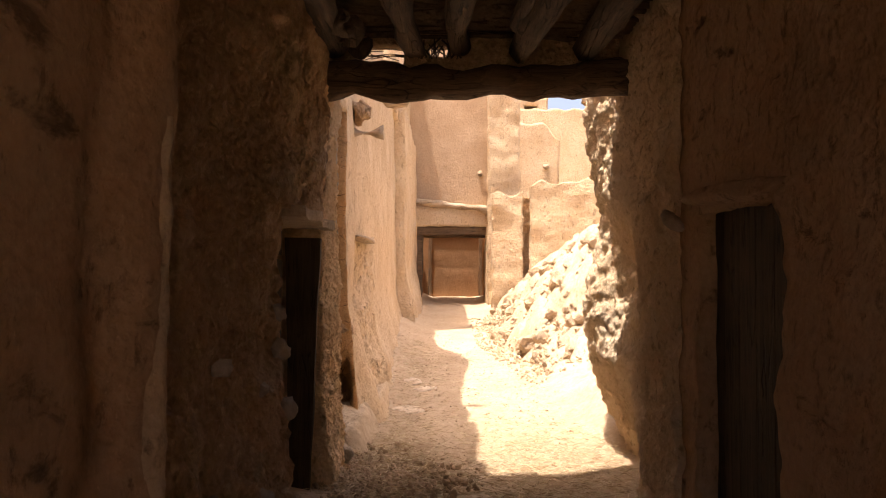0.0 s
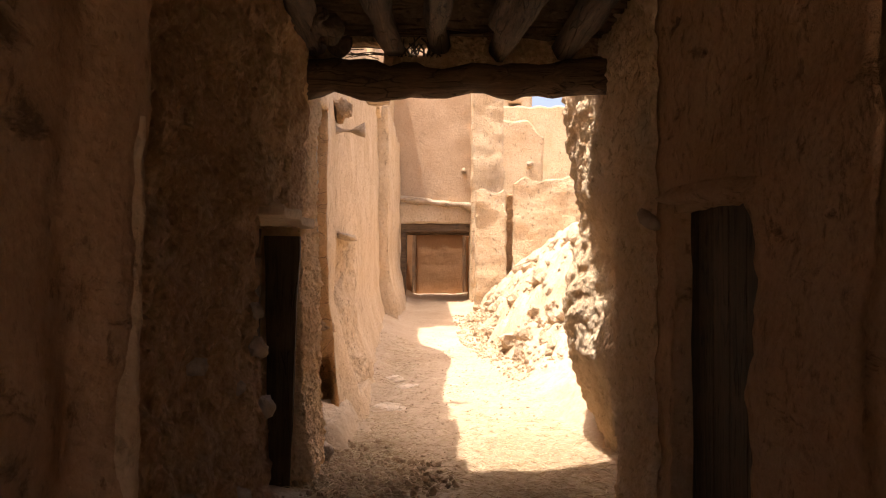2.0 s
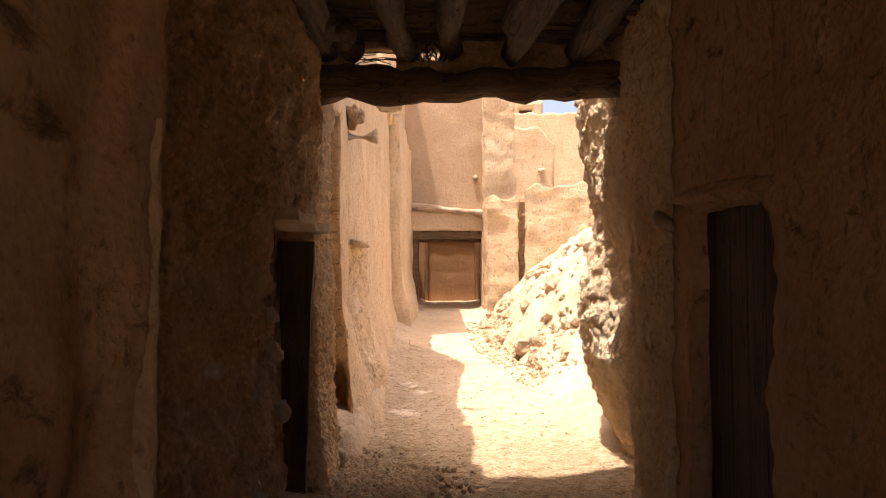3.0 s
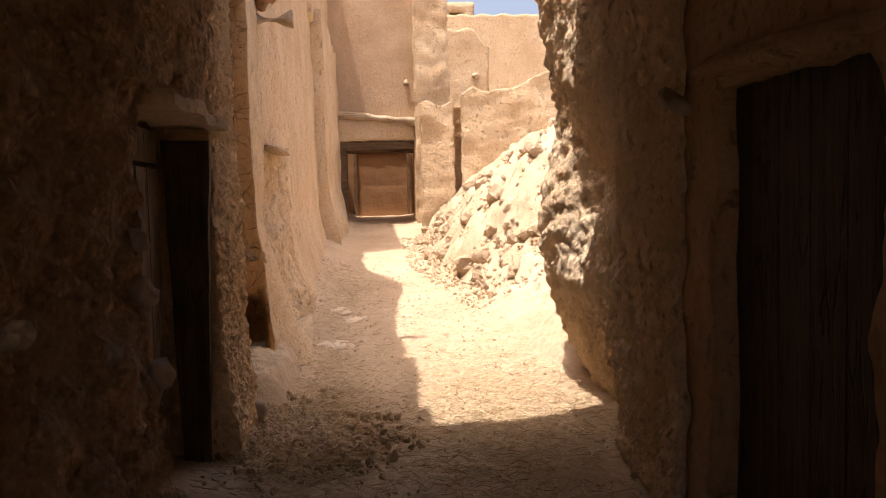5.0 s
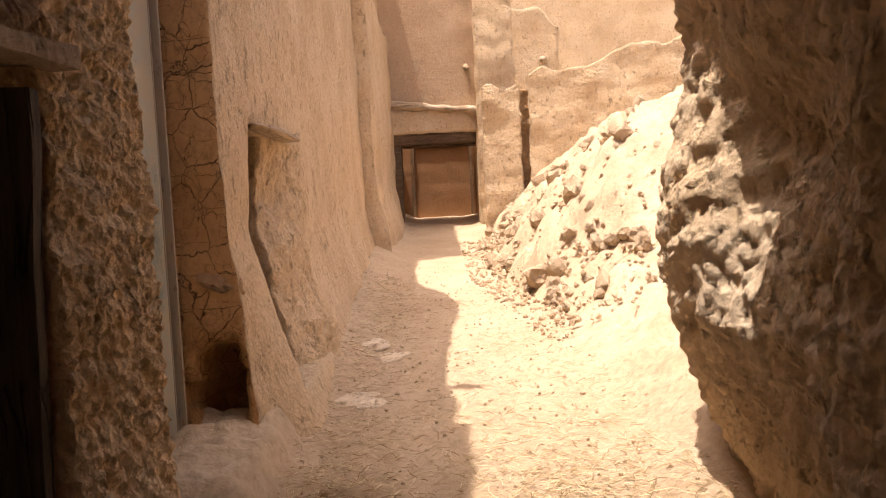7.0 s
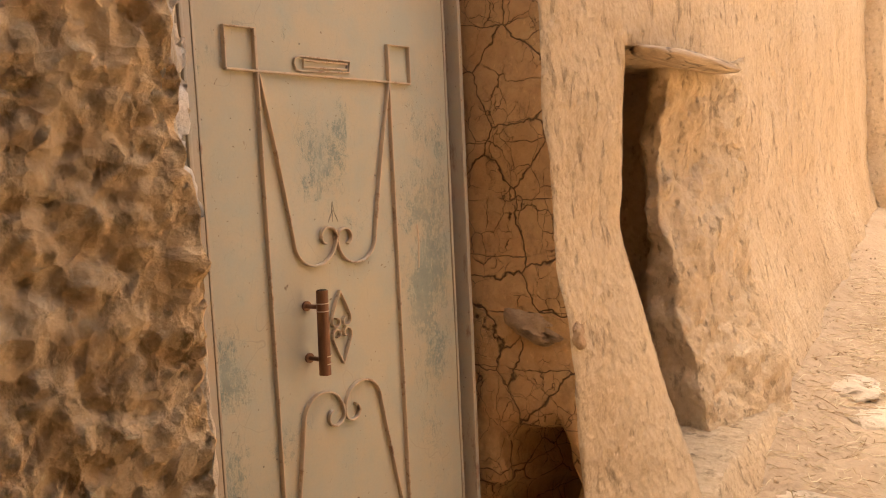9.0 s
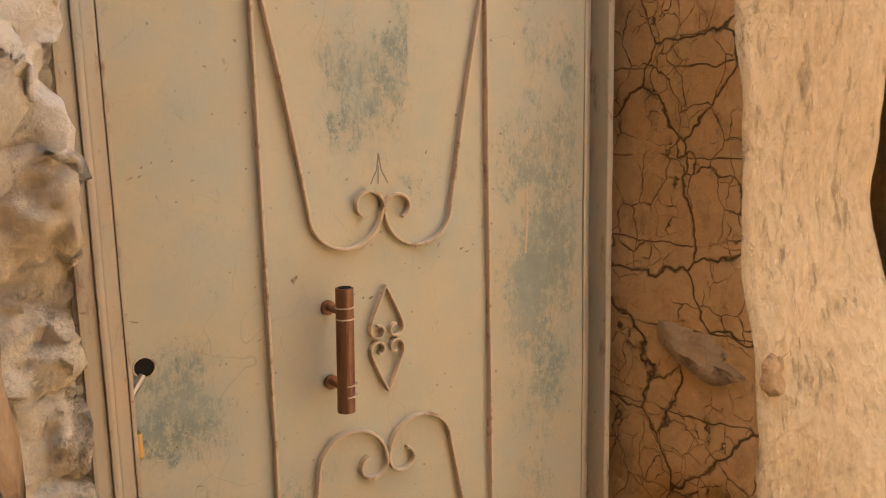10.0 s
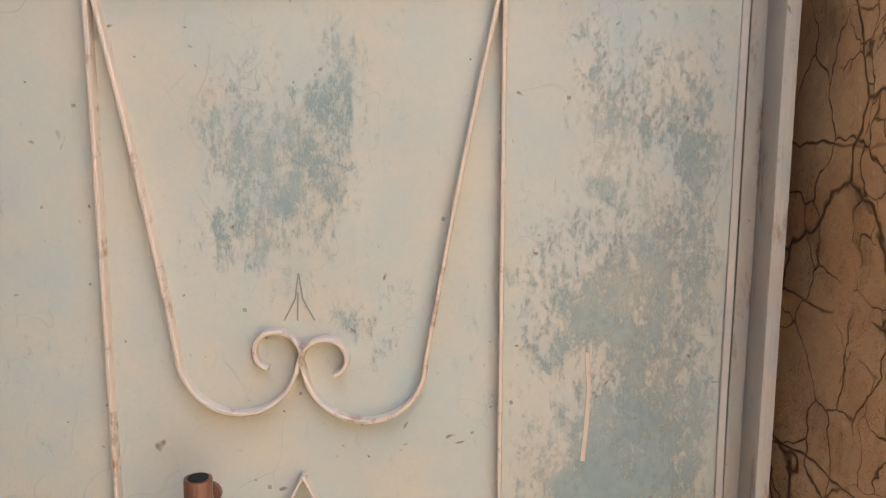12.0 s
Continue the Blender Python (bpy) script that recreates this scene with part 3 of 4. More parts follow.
mud_wall("wall_end_upper", (-1.0, 20.12), (1.15, 20.12), 3.0, 8.4, 0.7, MUD_LAYERED, 0.10, 0.02, 1.2, label="high rammed-earth wall in level layers")
mud_wall("wall_end_pier", (1.07, 19.55), (1.82, 19.55), 0.3, 8.2, 1.4, MUD_SMOOTH, 0.06, 0.045, 1.8, lumps=0.0, dcell=0.1,
         label="mud buttress at the lane's end")


def ruin_top(s):
    return 3.25 + 0.22 * smoothstep(0.3, 1.0, s) + 0.35 * smoothstep(1.6, 2.6, s) + 0.10 * noise.noise(Vector((s * 3.5, 0, 0)))


mud_wall("wall_ruin_near", (1.02, 17.1), (1.66, 17.05), 0.3, 4.2, 0.5, MUD_SMOOTH, 0.05, 0.05, 1.8, knee=2.2, lumps=0.0, dcell=0.08,
         top=lambda s: 3.22 + 0.14 * noise.noise(Vector((s * 4, 1, 0))), label="broken stub of mud wall beside a deep crack")
mud_wall("wall_ruin_side", (1.80, 17.0), (5.0, 16.7), 0.3, 4.2, 0.5, MUD_SMOOTH, 0.05, 0.04, 1.8, knee=2.2, dcell=0.08,
         top=lambda s: ruin_top(s + 0.75), label="ruined mud wall with a broken top")
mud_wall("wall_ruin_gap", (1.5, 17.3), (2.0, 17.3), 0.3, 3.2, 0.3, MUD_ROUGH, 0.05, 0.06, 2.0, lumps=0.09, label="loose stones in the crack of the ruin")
mud_wall("wall_ruin_far", (1.7, 23.6), (3.35, 23.6), 0.3, 6.6, 0.5, MUD_SMOOTH, 0.10, 0.03, 1.2, knee=4.5,
         top=lambda s: 6.02 + 0.15 * noise.noise(Vector((s * 2.0, 3, 0))) - 0.5 * smoothstep(1.2, 1.6, s), label="ruined mud wall further up the lane")
mud_wall("wall_far_terrace", (1.5, 27.0), (7.5, 27.0), 0.3, 8.0, 0.5, MUD_SMOOTH, 0.14, 0.03, 1.2, knee=6.0,
         holes=[(1.78, 1.92, 4.55, 4.70)], top=lambda s: 7.15 + 0.08 * noise.noise(Vector((s * 3.0, 7, 0))), label="distant mud terrace wall with a small vent")
mud_wall("wall_far_house", (2.0, 31.0), (3.95, 31.0), 0.3, 8.5, 2.0, MUD_SMOOTH, 0.14, 0.03, 1.2, holes=[(1.05, 1.55, 7.95, 8.15)], label="distant mud roof room with a slit window")
mud_wall("wall_right_court", (5.2, 17.5), (5.2, 5.0), 0.0, 3.6, 0.5, MUD_SMOOTH, 0.25, 0.05, 1.2, label="mud wall beyond the rubble")

# corridor behind the gateway
mud_wall("gateway_side_left", (-0.82, 20.7), (-0.82, 23.0), 0.3, 3.3, 0.4, MUD_SMOOTH, 0.15, 0.03, 1.5, label="mud side wall inside the gateway")
mud_wall("gateway_side_right", (1.2, 23.0), (1.2, 20.7), 0.3, 3.3, 0.4, MUD_SMOOTH, 0.15, 0.03, 1.5, label="mud side wall inside the gateway")
mud_wall("gateway_back", (-1.2, 22.6), (1.6, 22.6), 0.3, 4.5, 0.4, MUD_BROWN, 0.10, 0.02, 1.5, label="smooth brown wall behind the gateway")
mud_wall("gateway_roof", (-1.2, 20.75), (1.6, 20.75), 3.0, 3.25, 1.25, MUD, 0.15, 0.02, 1.5, label="mud ceiling inside the gateway")

# ---- roof over the passage ----
def slab():
    # Ends early behind for added light; extra width shuts it out behind the doors.
    bm = box_bm(-2.2, 2.4, -1.6, 5.62, 3.06, 3.38)
    bmesh.ops.subdivide_edges(bm, edges=bm.edges[:], cuts=24, use_grid_fill=True)
    for v in bm.verts:
        v.co += noise.noise_vector(v.co * 2.5) * 0.03
    rng = random.Random(5)
    # twigs laid across the poles
    for i in range(260):
        y = -1.5 + 7.1 * (i + rng.random()) / 260
        x = rng.uniform(-1.4, 0.6)
        n = 6
        tube_bm([(x + 1.5 * k / n, y + 0.04 * math.sin(k * 1.7 + i) + rng.uniform(-0.01, 0.01), 3.025 + rng.uniform(-0.012, 0.02)) for k in range(n + 1)], rng.uniform(0.008, 0.02), 5, bm)
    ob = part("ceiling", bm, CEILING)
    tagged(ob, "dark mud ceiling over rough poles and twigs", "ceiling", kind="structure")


slab()
fascia = mud_wall("fascia", (-1.2, 5.50), (1.6, 5.50), 2.80, 3.12, 0.14, MUD_ROUGH, 0.03, 0.02, 3.0, lumps=0.02,
                  holes=[(0.62, 0.92, 2.80, 2.985), (1.09, 1.24, 2.90, 2.99)], label="mud and brush infill over the beam with gaps of light")


def ceiling_beam():
    pts = [(-1.15 + 2.75 * i / 30, 5.47 + 0.02 * math.sin(i * 0.7), 2.745 - 0.03 * math.sin(math.pi * min(1, i / 24)) + 0.006 * math.sin(i * 1.3)) for i in range(31)]
    ob = part("ceiling_beam", tube_bm(pts, lambda t: 0.115 + 0.012 * math.sin(t * 9), 14, rough=0.05), BEAM, smooth=True)
    tagged(ob, "dark crooked timber beam across the passage end", "beam")


ceiling_beam()


def ceiling_pole(x0, x1, y0, y1, r, phase):
    n = 22
    pts = [(x0 + (x1 - x0) * i / n + 0.035 * math.sin(i * 0.55 + phase), y0 + (y1 - y0) * i / n, 2.93 + 0.02 * math.sin(i * 0.8 + phase * 2)) for i in range(n + 1)]
    ob = part("ceiling_pole", tube_bm(pts, lambda t: r * (1.05 - 0.2 * t + 0.10 * math.sin(t * 13 + phase)), 12, rough=0.05), LOG, smooth=True)
    tagged(ob, "crooked bark-stripped ceiling pole resting on the beam", "ceiling pole", "ceiling poles")


for k, (x0, x1, y0, r) in enumerate([(-0.74, -0.86, 5.44, 0.075), (-0.24, -0.42, 5.44, 0.07), (0.11, 0.10, 5.44, 0.078), (0.52, 0.78, 5.46, 0.085), (0.93, 1.05, 5.44, 0.08)]):
    ceiling_pole(x0, x1, y0, -1.7, r, k * 1.7)
ceiling_pole(-0.57, -0.66, 5.36, 4.75, 0.06, 2.2)
ceiling_pole(0.50, 0.46, 4.85, -1.7, 0.055, 4.0)


def brush():
    """Dry twigs across a gap over the beam."""
    rng = random.Random(8)
    bm = bmesh.new()
    for i in range(46):
        a = Vector((rng.uniform(-0.2, 0.12), 5.52 + rng.uniform(-0.06, 0.06), 2.88))
        b = a + Vector((rng.uniform(-0.14, 0.14), rng.uniform(-0.05, 0.05), rng.uniform(0.08, 0.17)))
        tube_bm([a, (a + b) / 2 + Vector((rng.uniform(-0.02, 0.02), 0, 0)), b], rng.uniform(0.003, 0.008), 4, bm)
    for i in range(9):
        a = Vector((rng.uniform(-0.62, -0.5), 5.55, rng.uniform(2.88, 2.98)))
        b = a + Vector((rng.uniform(0.1, 0.32), rng.uniform(-0.05, 0.05), rng.uniform(-0.07, 0.05)))
        tube_bm([a, (a + b) / 2 + Vector((0, 0, rng.uniform(0, 0.03))), b], 0.0035, 4, bm)
    tagged(part("dry_brush", bm, LOG), "tangle of dry dark twigs over the beam", "brush", kind="stuff")


brush()


# ---- doors of the passage ----
def plank_door(name, y0, y1, z0, z1, x, face, material, label, count, gaps=()):
    """A leaf of upright planks in the plane x; face is +1 or -1, the side that is seen."""
    door = thing(name, (x, (y0 + y1) / 2, z0), label, "door")
    rng = random.Random(name + str(x))
    w = (y1 - y0) / count
    for k in range(count):
        a = y0 + k * w + 0.003 - (y0 + y1) / 2
        bm = box_bm(-0.018, 0.018 + rng.uniform(-0.004, 0.004), a, a + w - 0.006 - (0.016 if k in gaps else 0), rng.uniform(0, 0.02), z1 - z0 - rng.uniform(0, 0.02), 0.004)
        part("plank", bm, material, door)
    for z in (0.28, z1 - z0 - 0.3):
        part("batten", box_bm(face * 0.02, face * 0.045, y0 - (y0 + y1) / 2 + 0.04, (y1 - y0) / 2 - 0.05, z, z + 0.09, 0.006), material, door)
    return door


left_door = plank_door("wooden_door", 4.1, 5.04, 0.06, 1.52, -1.0, -1, GREY_WOOD, "weathered grey plank door standing ajar in rough wall", 5, (2, 3))
part("top_board", box_bm(-0.02, 0.012, -0.47, 0.47, 1.47, 1.62, 0.005), GREY_WOOD, left_door)
right_door = plank_door("plank_door", 2.95, 4.15, 0.02, 1.74, 1.37, 1, DOOR_WOOD, "dark closed plank door deep in mud wall", 6)


def door_post():
    bm = box_bm(-0.99, -0.765, 5.12, 5.17, 0.0, 1.64, 0.006, cuts=10, wobble=0.012)
    for v in bm.verts:
        k = 1 - v.co.z / 1.64
        v.co.x += (0.06 if v.co.x < -0.88 else -0.05) * k
    ob = part("door_post", bm, DOOR_WOOD, smooth=False)
    tagged(ob, "broad dark board lining the jamb of the wooden door", "door post")


door_post()


def slab_stone(name, at, size, turn, material, label, category, seed=0, wobble=0.25):
    bm = bmesh.new()
    bmesh.ops.create_icosphere(bm, subdivisions=3, radius=0.5)
    off = Vector((seed * 3.7, seed * 1.3, seed))
    for v in bm.verts:
        d = v.co.normalized()
        k = 0.5 * (1 + wobble * fbm(d * 1.3 + off, 1.2, 4))
        m = max(abs(d.x), abs(d.y), abs(d.z))
        v.co = d * k * (0.55 + 0.45 / m * 0.8)
        v.co = Vector((v.co.x * size[0], v.co.y * size[1], v.co.z * size[2]))
    ob = part(name, bm, material, smooth=True)
    ob.matrix_world = Matrix.Translation(at) @ Euler([radians(a) for a in turn]).to_matrix().to_4x4()
    return tagged(ob, label, category)


tagged(part("door_lintel", box_bm(-0.98, -0.70, 4.15, 5.27, 1.70, 1.76, 0.015, cuts=14, wobble=0.035), PALE_MUD_LOG, smooth=True), "pale mud-caked lintel slab over the wooden door", "lintel")
slab_stone("lintel_ledge", (1.24, 3.55, 1.77), (0.16, 1.25, 0.10), (3, 0, 0), MUD, "crumbling mud-covered lintel over the plank door", "lintel", 4, 0.3)
slab_stone("wedge_stone", (1.20, 4.28, 1.70), (0.14, 0.16, 0.07), (35, 20, 10), STONE, "flat triangular stone wedged in the wall", "stone", 6)
slab_stone("embedded_stone", (-0.89, 7.18, 0.98), (0.26, 0.20, 0.11), (0, 18, 8), MUD, "grey wedge of stone set in cracked clay", "stone", 7)
slab_stone("niche_lintel", (-0.80, 8.35, 1.80), (0.16, 1.30, 0.055), (0, 0, -1), PALE_WOOD, "bleached wooden lintel of the old doorway", "lintel", 9, 0.12)
for k, (at, size) in enumerate([((-0.76, 3.96, 0.76), 0.13), ((-0.77, 3.92, 1.05), 0.09), ((-0.78, 3.90, 1.22), 0.08), ((-0.75, 3.45, 0.45), 0.12), ((-0.80, 3.2, 0.25), 0.14),
                                ((-0.80, 3.6, 0.9), 0.08), ((-0.82, 2.9, 0.55), 0.12), ((-0.80, 3.75, 0.35), 0.1), ((-0.72, 5.85, 0.14), 0.19), ((-0.80, 3.0, 1.05), 0.07)]):
    slab_stone("stone", at, (size, size * 1.1, size * 0.9), (k * 40, k * 25, k * 70), STONE, "rounded pale stone bedded in the earth wall", "stone", 20 + k, 0.4)
for k, (at, size) in enumerate([((-0.36, 8.25, 0.155), 0.36), ((-0.22, 9.3, 0.20), 0.3), ((-0.40, 9.6, 0.26), 0.3), ((1.12, 5.62, 0.10), 0.10), ((0.35, 9.4, 0.07), 0.07)]):
    slab_stone("flat_stone", (at[0], at[1], ground_fine(at[0], at[1]) - size * 0.11), (size * 1.4, size * 1.1, size * 0.36), (0, 0, k * 50), PALE_CLAY, "pale flat stone half sunk in the dusty lane", "stone", 40 + k, 0.5)


# ---- mud step under the metal door ----
def threshold():
    bm = bmesh.new()
    nx, ny = 44, 56
    grid = []
    for j in range(ny + 1):
        row = []
        for i in range(nx + 1):
            x, y = -1.35 + 0.95 * i / nx, 5.8 + 1.55 * j / ny
            h = 0.20 * smoothstep(-0.52, -0.66, x + 0.10 * noise.noise(Vector((0, y * 4, 0)))) * smoothstep(6.12, 6.4, y) * smoothstep(7.42, 7.3, y)
            z = ground_fine(x, y) - 0.03 + h + ((fbm(Vector((x, y, 0)), 5, 4) * 0.05 + 0.05 * (0.5 - noise.voronoi(Vector((x * 7, y * 7, 0)))[0][0])) if h > 0.01 else 0)
            row.append(bm.verts.new((x, y, z)))
        grid.append(row)
    for j in range(ny):
        for i in range(nx):
            bm.faces.new((grid[j][i], grid[j][i + 1], grid[j + 1][i + 1], grid[j + 1][i]))
    tagged(part("door_step", bm, RUBBLE, smooth=True), "worn pale mud step before the metal door", "step", kind="structure")


threshold()
# ---- metal door ----
DOOR_AT = Vector((-1.137, 6.65, 0.0))
DOOR_U = Vector((0.1415, 0.9899, 0.0)).normalized()
DOOR_V = Vector((-0.0131, 0.0019, 0.9999)).normalized()
DOOR_N = DOOR_U.cross(DOOR_V)


def on_door(u, v, y=0.0):
    """A place on the door in its own axes: along, out of the face (negative y is towards the lane), up."""
    return Vector((u + 0.010 * (v - 1.3), y, v))


def bar_bm(path, width=0.005, depth=0.012, bm=None):
    """A flat iron bar on edge along a path of (u, v), welded to the door's face."""
    out = bm or bmesh.new()
    pts = [on_door(*p) for p in path]
    rings = []
    for i, p in enumerate(pts):
        d = (pts[min(i + 1, len(pts) - 1)] - pts[max(i - 1, 0)]).normalized()
        side = Vector((-d.z, 0, d.x)) * width / 2
        out_y = Vector((0, -1, 0))
        rings.append([out.verts.new(p + q) for q in (side + Vector((0, 0.001, 0)), side + out_y * depth * 0.85, side * 0.55 + out_y * depth,
                                                     -side * 0.55 + out_y * depth, -side + out_y * depth * 0.85, -side + Vector((0, 0.001, 0)))])
    for a, b in zip(rings, rings[1:]):
        for k in range(6):
            out.faces.new((a[k], a[(k + 1) % 6], b[(k + 1) % 6], b[k]))
    out.faces.new(rings[0][::-1])
    out.faces.new(rings[-1])
    bmesh.ops.recalc_face_normals(out, faces=out.faces[:])
    return out


def scroll_path(start, centre, radius, side, up, inner, r0, r1):
    """From start straight to the big bend round centre, then curling in round inner. side -1: the straight leg is on the left."""
    path = []
    for i in range(9):
        t = i / 9
        a = (centre[0] + side * radius, centre[1])
        bow = -0.0025 * side * math.sin(math.pi * t)
        path.append((start[0] + (a[0] - start[0]) * t + bow, start[1] + (a[1] - start[1]) * t))
    for i in range(22):
        w = math.pi * i / 22
        path.append((centre[0] + side * radius * math.cos(w), centre[1] - up * radius * math.sin(w)))
    for i in range(27):
        w = radians(250) * i / 26
        r = r0 + (r1 - r0) * i / 26
        path.append((inner[0] - side * r * math.cos(w), inner[1] + up * r * math.sin(w)))
    return path


def metal_door():
    door = thing("metal_door", (0, 0, 0), "cream-painted sheet-metal door, scuffed to blue, with scrolled iron bars", "door")
    door.matrix_world = Matrix((( DOOR_U.x, -DOOR_N.x, DOOR_V.x, DOOR_AT.x), (DOOR_U.y, -DOOR_N.y, DOOR_V.y, DOOR_AT.y), (DOOR_U.z, -DOOR_N.z, DOOR_V.z, DOOR_AT.z), (0, 0, 0, 1)))
    bm = box_bm(-0.505, 0.380, 0.0, 0.03, 0.22, 2.58, 0.003)
    bmesh.ops.subdivide_edges(bm, edges=[e for e in bm.edges if e.calc_length() > 0.5], cuts=24, use_grid_fill=True)
    for v in bm.verts:
        v.co.x += 0.010 * (v.co.z - 1.3)
        v.co.y += 0.0025 * noise.noise(v.co * 3.5)
    leaf = part("door_leaf", bm, LEAF_PAINT, door, smooth=False)

    def post(name, u0, u1, y0, y1, z0=0.15, z1=2.66, bevel=0.004):
        b = box_bm(u0, u1, y0, y1, z0, z1, bevel)
        bmesh.ops.subdivide_edges(b, edges=[e for e in b.edges if e.calc_length() > 0.8], cuts=20, use_grid_fill=True)
        for v in b.verts:
            v.co.x += 0.010 * (v.co.z - 1.3) + 0.0015 * noise.noise(v.co * 9)
            v.co.y += 0.0015 * noise.noise(v.co * 8 + Vector((4, 0, 0)))
        part(name, b, FRAME_PAINT, door, "chipped cream metal frame")

    post("leaf_edge", 0.372, 0.3795, -0.004, 0.03, 0.22, 2.58, bevel=0.0015)
    post("frame_stop", 0.386, 0.402, 0.014, 0.06, bevel=0.002)
    post("frame_lip", 0.4025, 0.417, -0.034, 0.06, bevel=0.005)
    post("leaf_flange", -0.513, -0.4985, -0.004, 0.03, 0.22, 2.58, bevel=0.002)
    post("leaf_bead", -0.4975, -0.494, -0.009, 0.005, 0.22, 2.58, bevel=0.001)
    post("frame_web", -0.548, -0.542, -0.11, 0.06)
    post("frame_lip", -0.543, -0.521, -0.120, -0.095, bevel=0.005)
    post("frame_bead", -0.5205, -0.511, -0.126, -0.095, bevel=0.004)
    post("frame_jamb", -0.5105, -0.492, -0.117, -0.095, bevel=0.003)
    post("frame_stop", -0.4915, -0.486, -0.119, -0.098, bevel=0.002)
    post("frame_head", -0.545, 0.420, -0.02, 0.06, 2.59, 2.66)

    for path in ([(-0.264, 0.452), (-0.264, 1.0), (-0.264, 1.4), (-0.264, 1.765)], [(0.147, 0.452), (0.147, 1.0), (0.147, 1.4), (0.147, 1.760)]):
        part("upright_bar", bar_bm(path), BAR_PAINT, door)
    part("cross_bar", bar_bm([(-0.345, 1.673), (-0.1, 1.669), (0.226, 1.663)]), BAR_PAINT, door)
    part("cross_bar", bar_bm([(-0.345, 0.455), (-0.1, 0.452), (0.226, 0.450)]), BAR_PAINT, door)
    for u0, u1, v0, v1 in ((-0.345, -0.267, 1.676, 1.764), (0.150, 0.226, 1.666, 1.759), (-0.345, -0.267, 0.362, 0.450), (0.150, 0.226, 0.360, 0.447)):
        part("corner_square", bar_bm([(u0, v0), (u0, v1), (u1, v1), (u1, v0)]), BAR_PAINT, door)
    part("scroll_bar", bar_bm(scroll_path((-0.260, 1.668), (-0.126, 1.287), 0.064, -1, 1, (-0.089, 1.287), 0.030, 0.015)), BAR_PAINT, door)
    part("scroll_bar", bar_bm(scroll_path((0.146, 1.664), (0.006, 1.280), 0.064, 1, 1, (-0.031, 1.280), 0.029, 0.015)), BAR_PAINT, door)
    part("scroll_bar", bar_bm(scroll_path((-0.258, 0.460), (-0.131, 0.855), 0.062, -1, -1, (-0.097, 0.850), 0.029, 0.016)), BAR_PAINT, door)
    part("scroll_bar", bar_bm(scroll_path((0.143, 0.460), (-0.002, 0.856), 0.062, 1, -1, (-0.036, 0.850), 0.028, 0.016)), BAR_PAINT, door)

    # pair of small hearts beside the handle
    for sz in (1, -1):
        for sx in (1, -1):
            path = [(-0.061, 1.064 + sz * 0.090), (-0.061 + sx * 0.016, 1.064 + sz * 0.058), (-0.061 + sx * 0.030, 1.064 + sz * 0.026)]
            for i in range(13):
                w = radians(20 - 300 * i / 12)
                r = 0.0152 - 0.008 * i / 12
                path.append((-0.061 + sx * (0.0158 + r * math.cos(w)), 1.064 + sz * (0.0158 + r * math.sin(w))))
            part("heart_bar", bar_bm(path, 0.004, 0.012), BAR_PAINT, door)

    # pull handle: a brown tube on two stand-offs with collars
    top, bottom = on_door(-0.157, 1.172, -0.055), on_door(-0.162, 0.974, -0.055)
    bm = tube_bm([top + (bottom - top) * k / 10 for k in range(11)], 0.0142, 20)
    handle = part("pull_handle", bm, HANDLE_IRON, door, "brown iron tube pull handle", smooth=False)
    # A black disc stands for the shade inside the tube.
    part("tube_end", tube_bm([top + Vector((0, 0, 0.0005)), top + Vector((0, 0, 0.0012))], 0.0105, 16), HOLE_SHADE, handle)
    for v in (1.134, 1.010):
        c = on_door(-0.158, v, -0.055)
        for dz in (-0.010, 0.008):
            part("collar", tube_bm([c + Vector((0, 0, dz - 0.001)), c + Vector((0, 0, dz)), c + Vector((0, 0, dz + 0.001))], 0.0155, 18), BAR_PAINT, handle)
        part("stand_off", tube_bm([on_door(-0.163, v - 0.002, 0.0), on_door(-0.161, v - 0.002, -0.03), c], 0.0055, 10), HANDLE_IRON, handle)
        part("base_disc", tube_bm([on_door(-0.163, v - 0.002, 0.001), on_door(-0.163, v - 0.002, -0.006)], 0.012, 16), HANDLE_IRON, handle)

    # letter plate
    part("letter_plate", bar_bm([(0.012, 1.682), (0.016, 1.709), (-0.140, 1.712), (-0.154, 1.706), (-0.157, 1.695), (-0.152, 1.682), (-0.138, 1.678), (0.012, 1.682)], 0.004, 0.008), BAR_PAINT, door)
    part("letter_slot", bar_bm([(0.006, 1.689), (0.008, 1.702), (-0.128, 1.704), (-0.129, 1.688), (0.006, 1.689)], 0.004, 0.006), BAR_PAINT, door)

    # key hole with hasp and padlock
    c = on_door(-0.449, 1.088)
    # No hole is cut: a black disc stands for the dark inside.
    part("key_hole", tube_bm([c + Vector((0, 0.002, 0)), c + Vector((0, -0.0012, 0))], lambda t: 0.0145 + 0.001 * t, 18), HOLE_SHADE, door, "black disc standing for the shade in the key hole")
    ring = [c + Vector((0.0155 * math.cos(k * 0.4), -0.002, 0.0155 * math.sin(k * 0.4))) for k in range(17)]
    part("hole_rim", tube_bm(ring, 0.0016, 5), BAR_PAINT, door)
    part("hasp", tube_bm([on_door(-0.452, 1.078, -0.004), on_door(-0.470, 1.056, -0.012), on_door(-0.490, 1.034, -0.016)], 0.0055, 8), STEEL, door, "worn steel hasp")
    lock = part("padlock", box_bm(-0.506, -0.468, -0.034, -0.016, 0.965, 1.004, 0.004), BRASS, door, "small brass padlock")
    arc = [on_door(-0.487 + 0.011 * math.cos(w), 1.006 + 0.024 * math.sin(w), -0.025) for w in [math.pi * k / 10 for k in range(11)]]
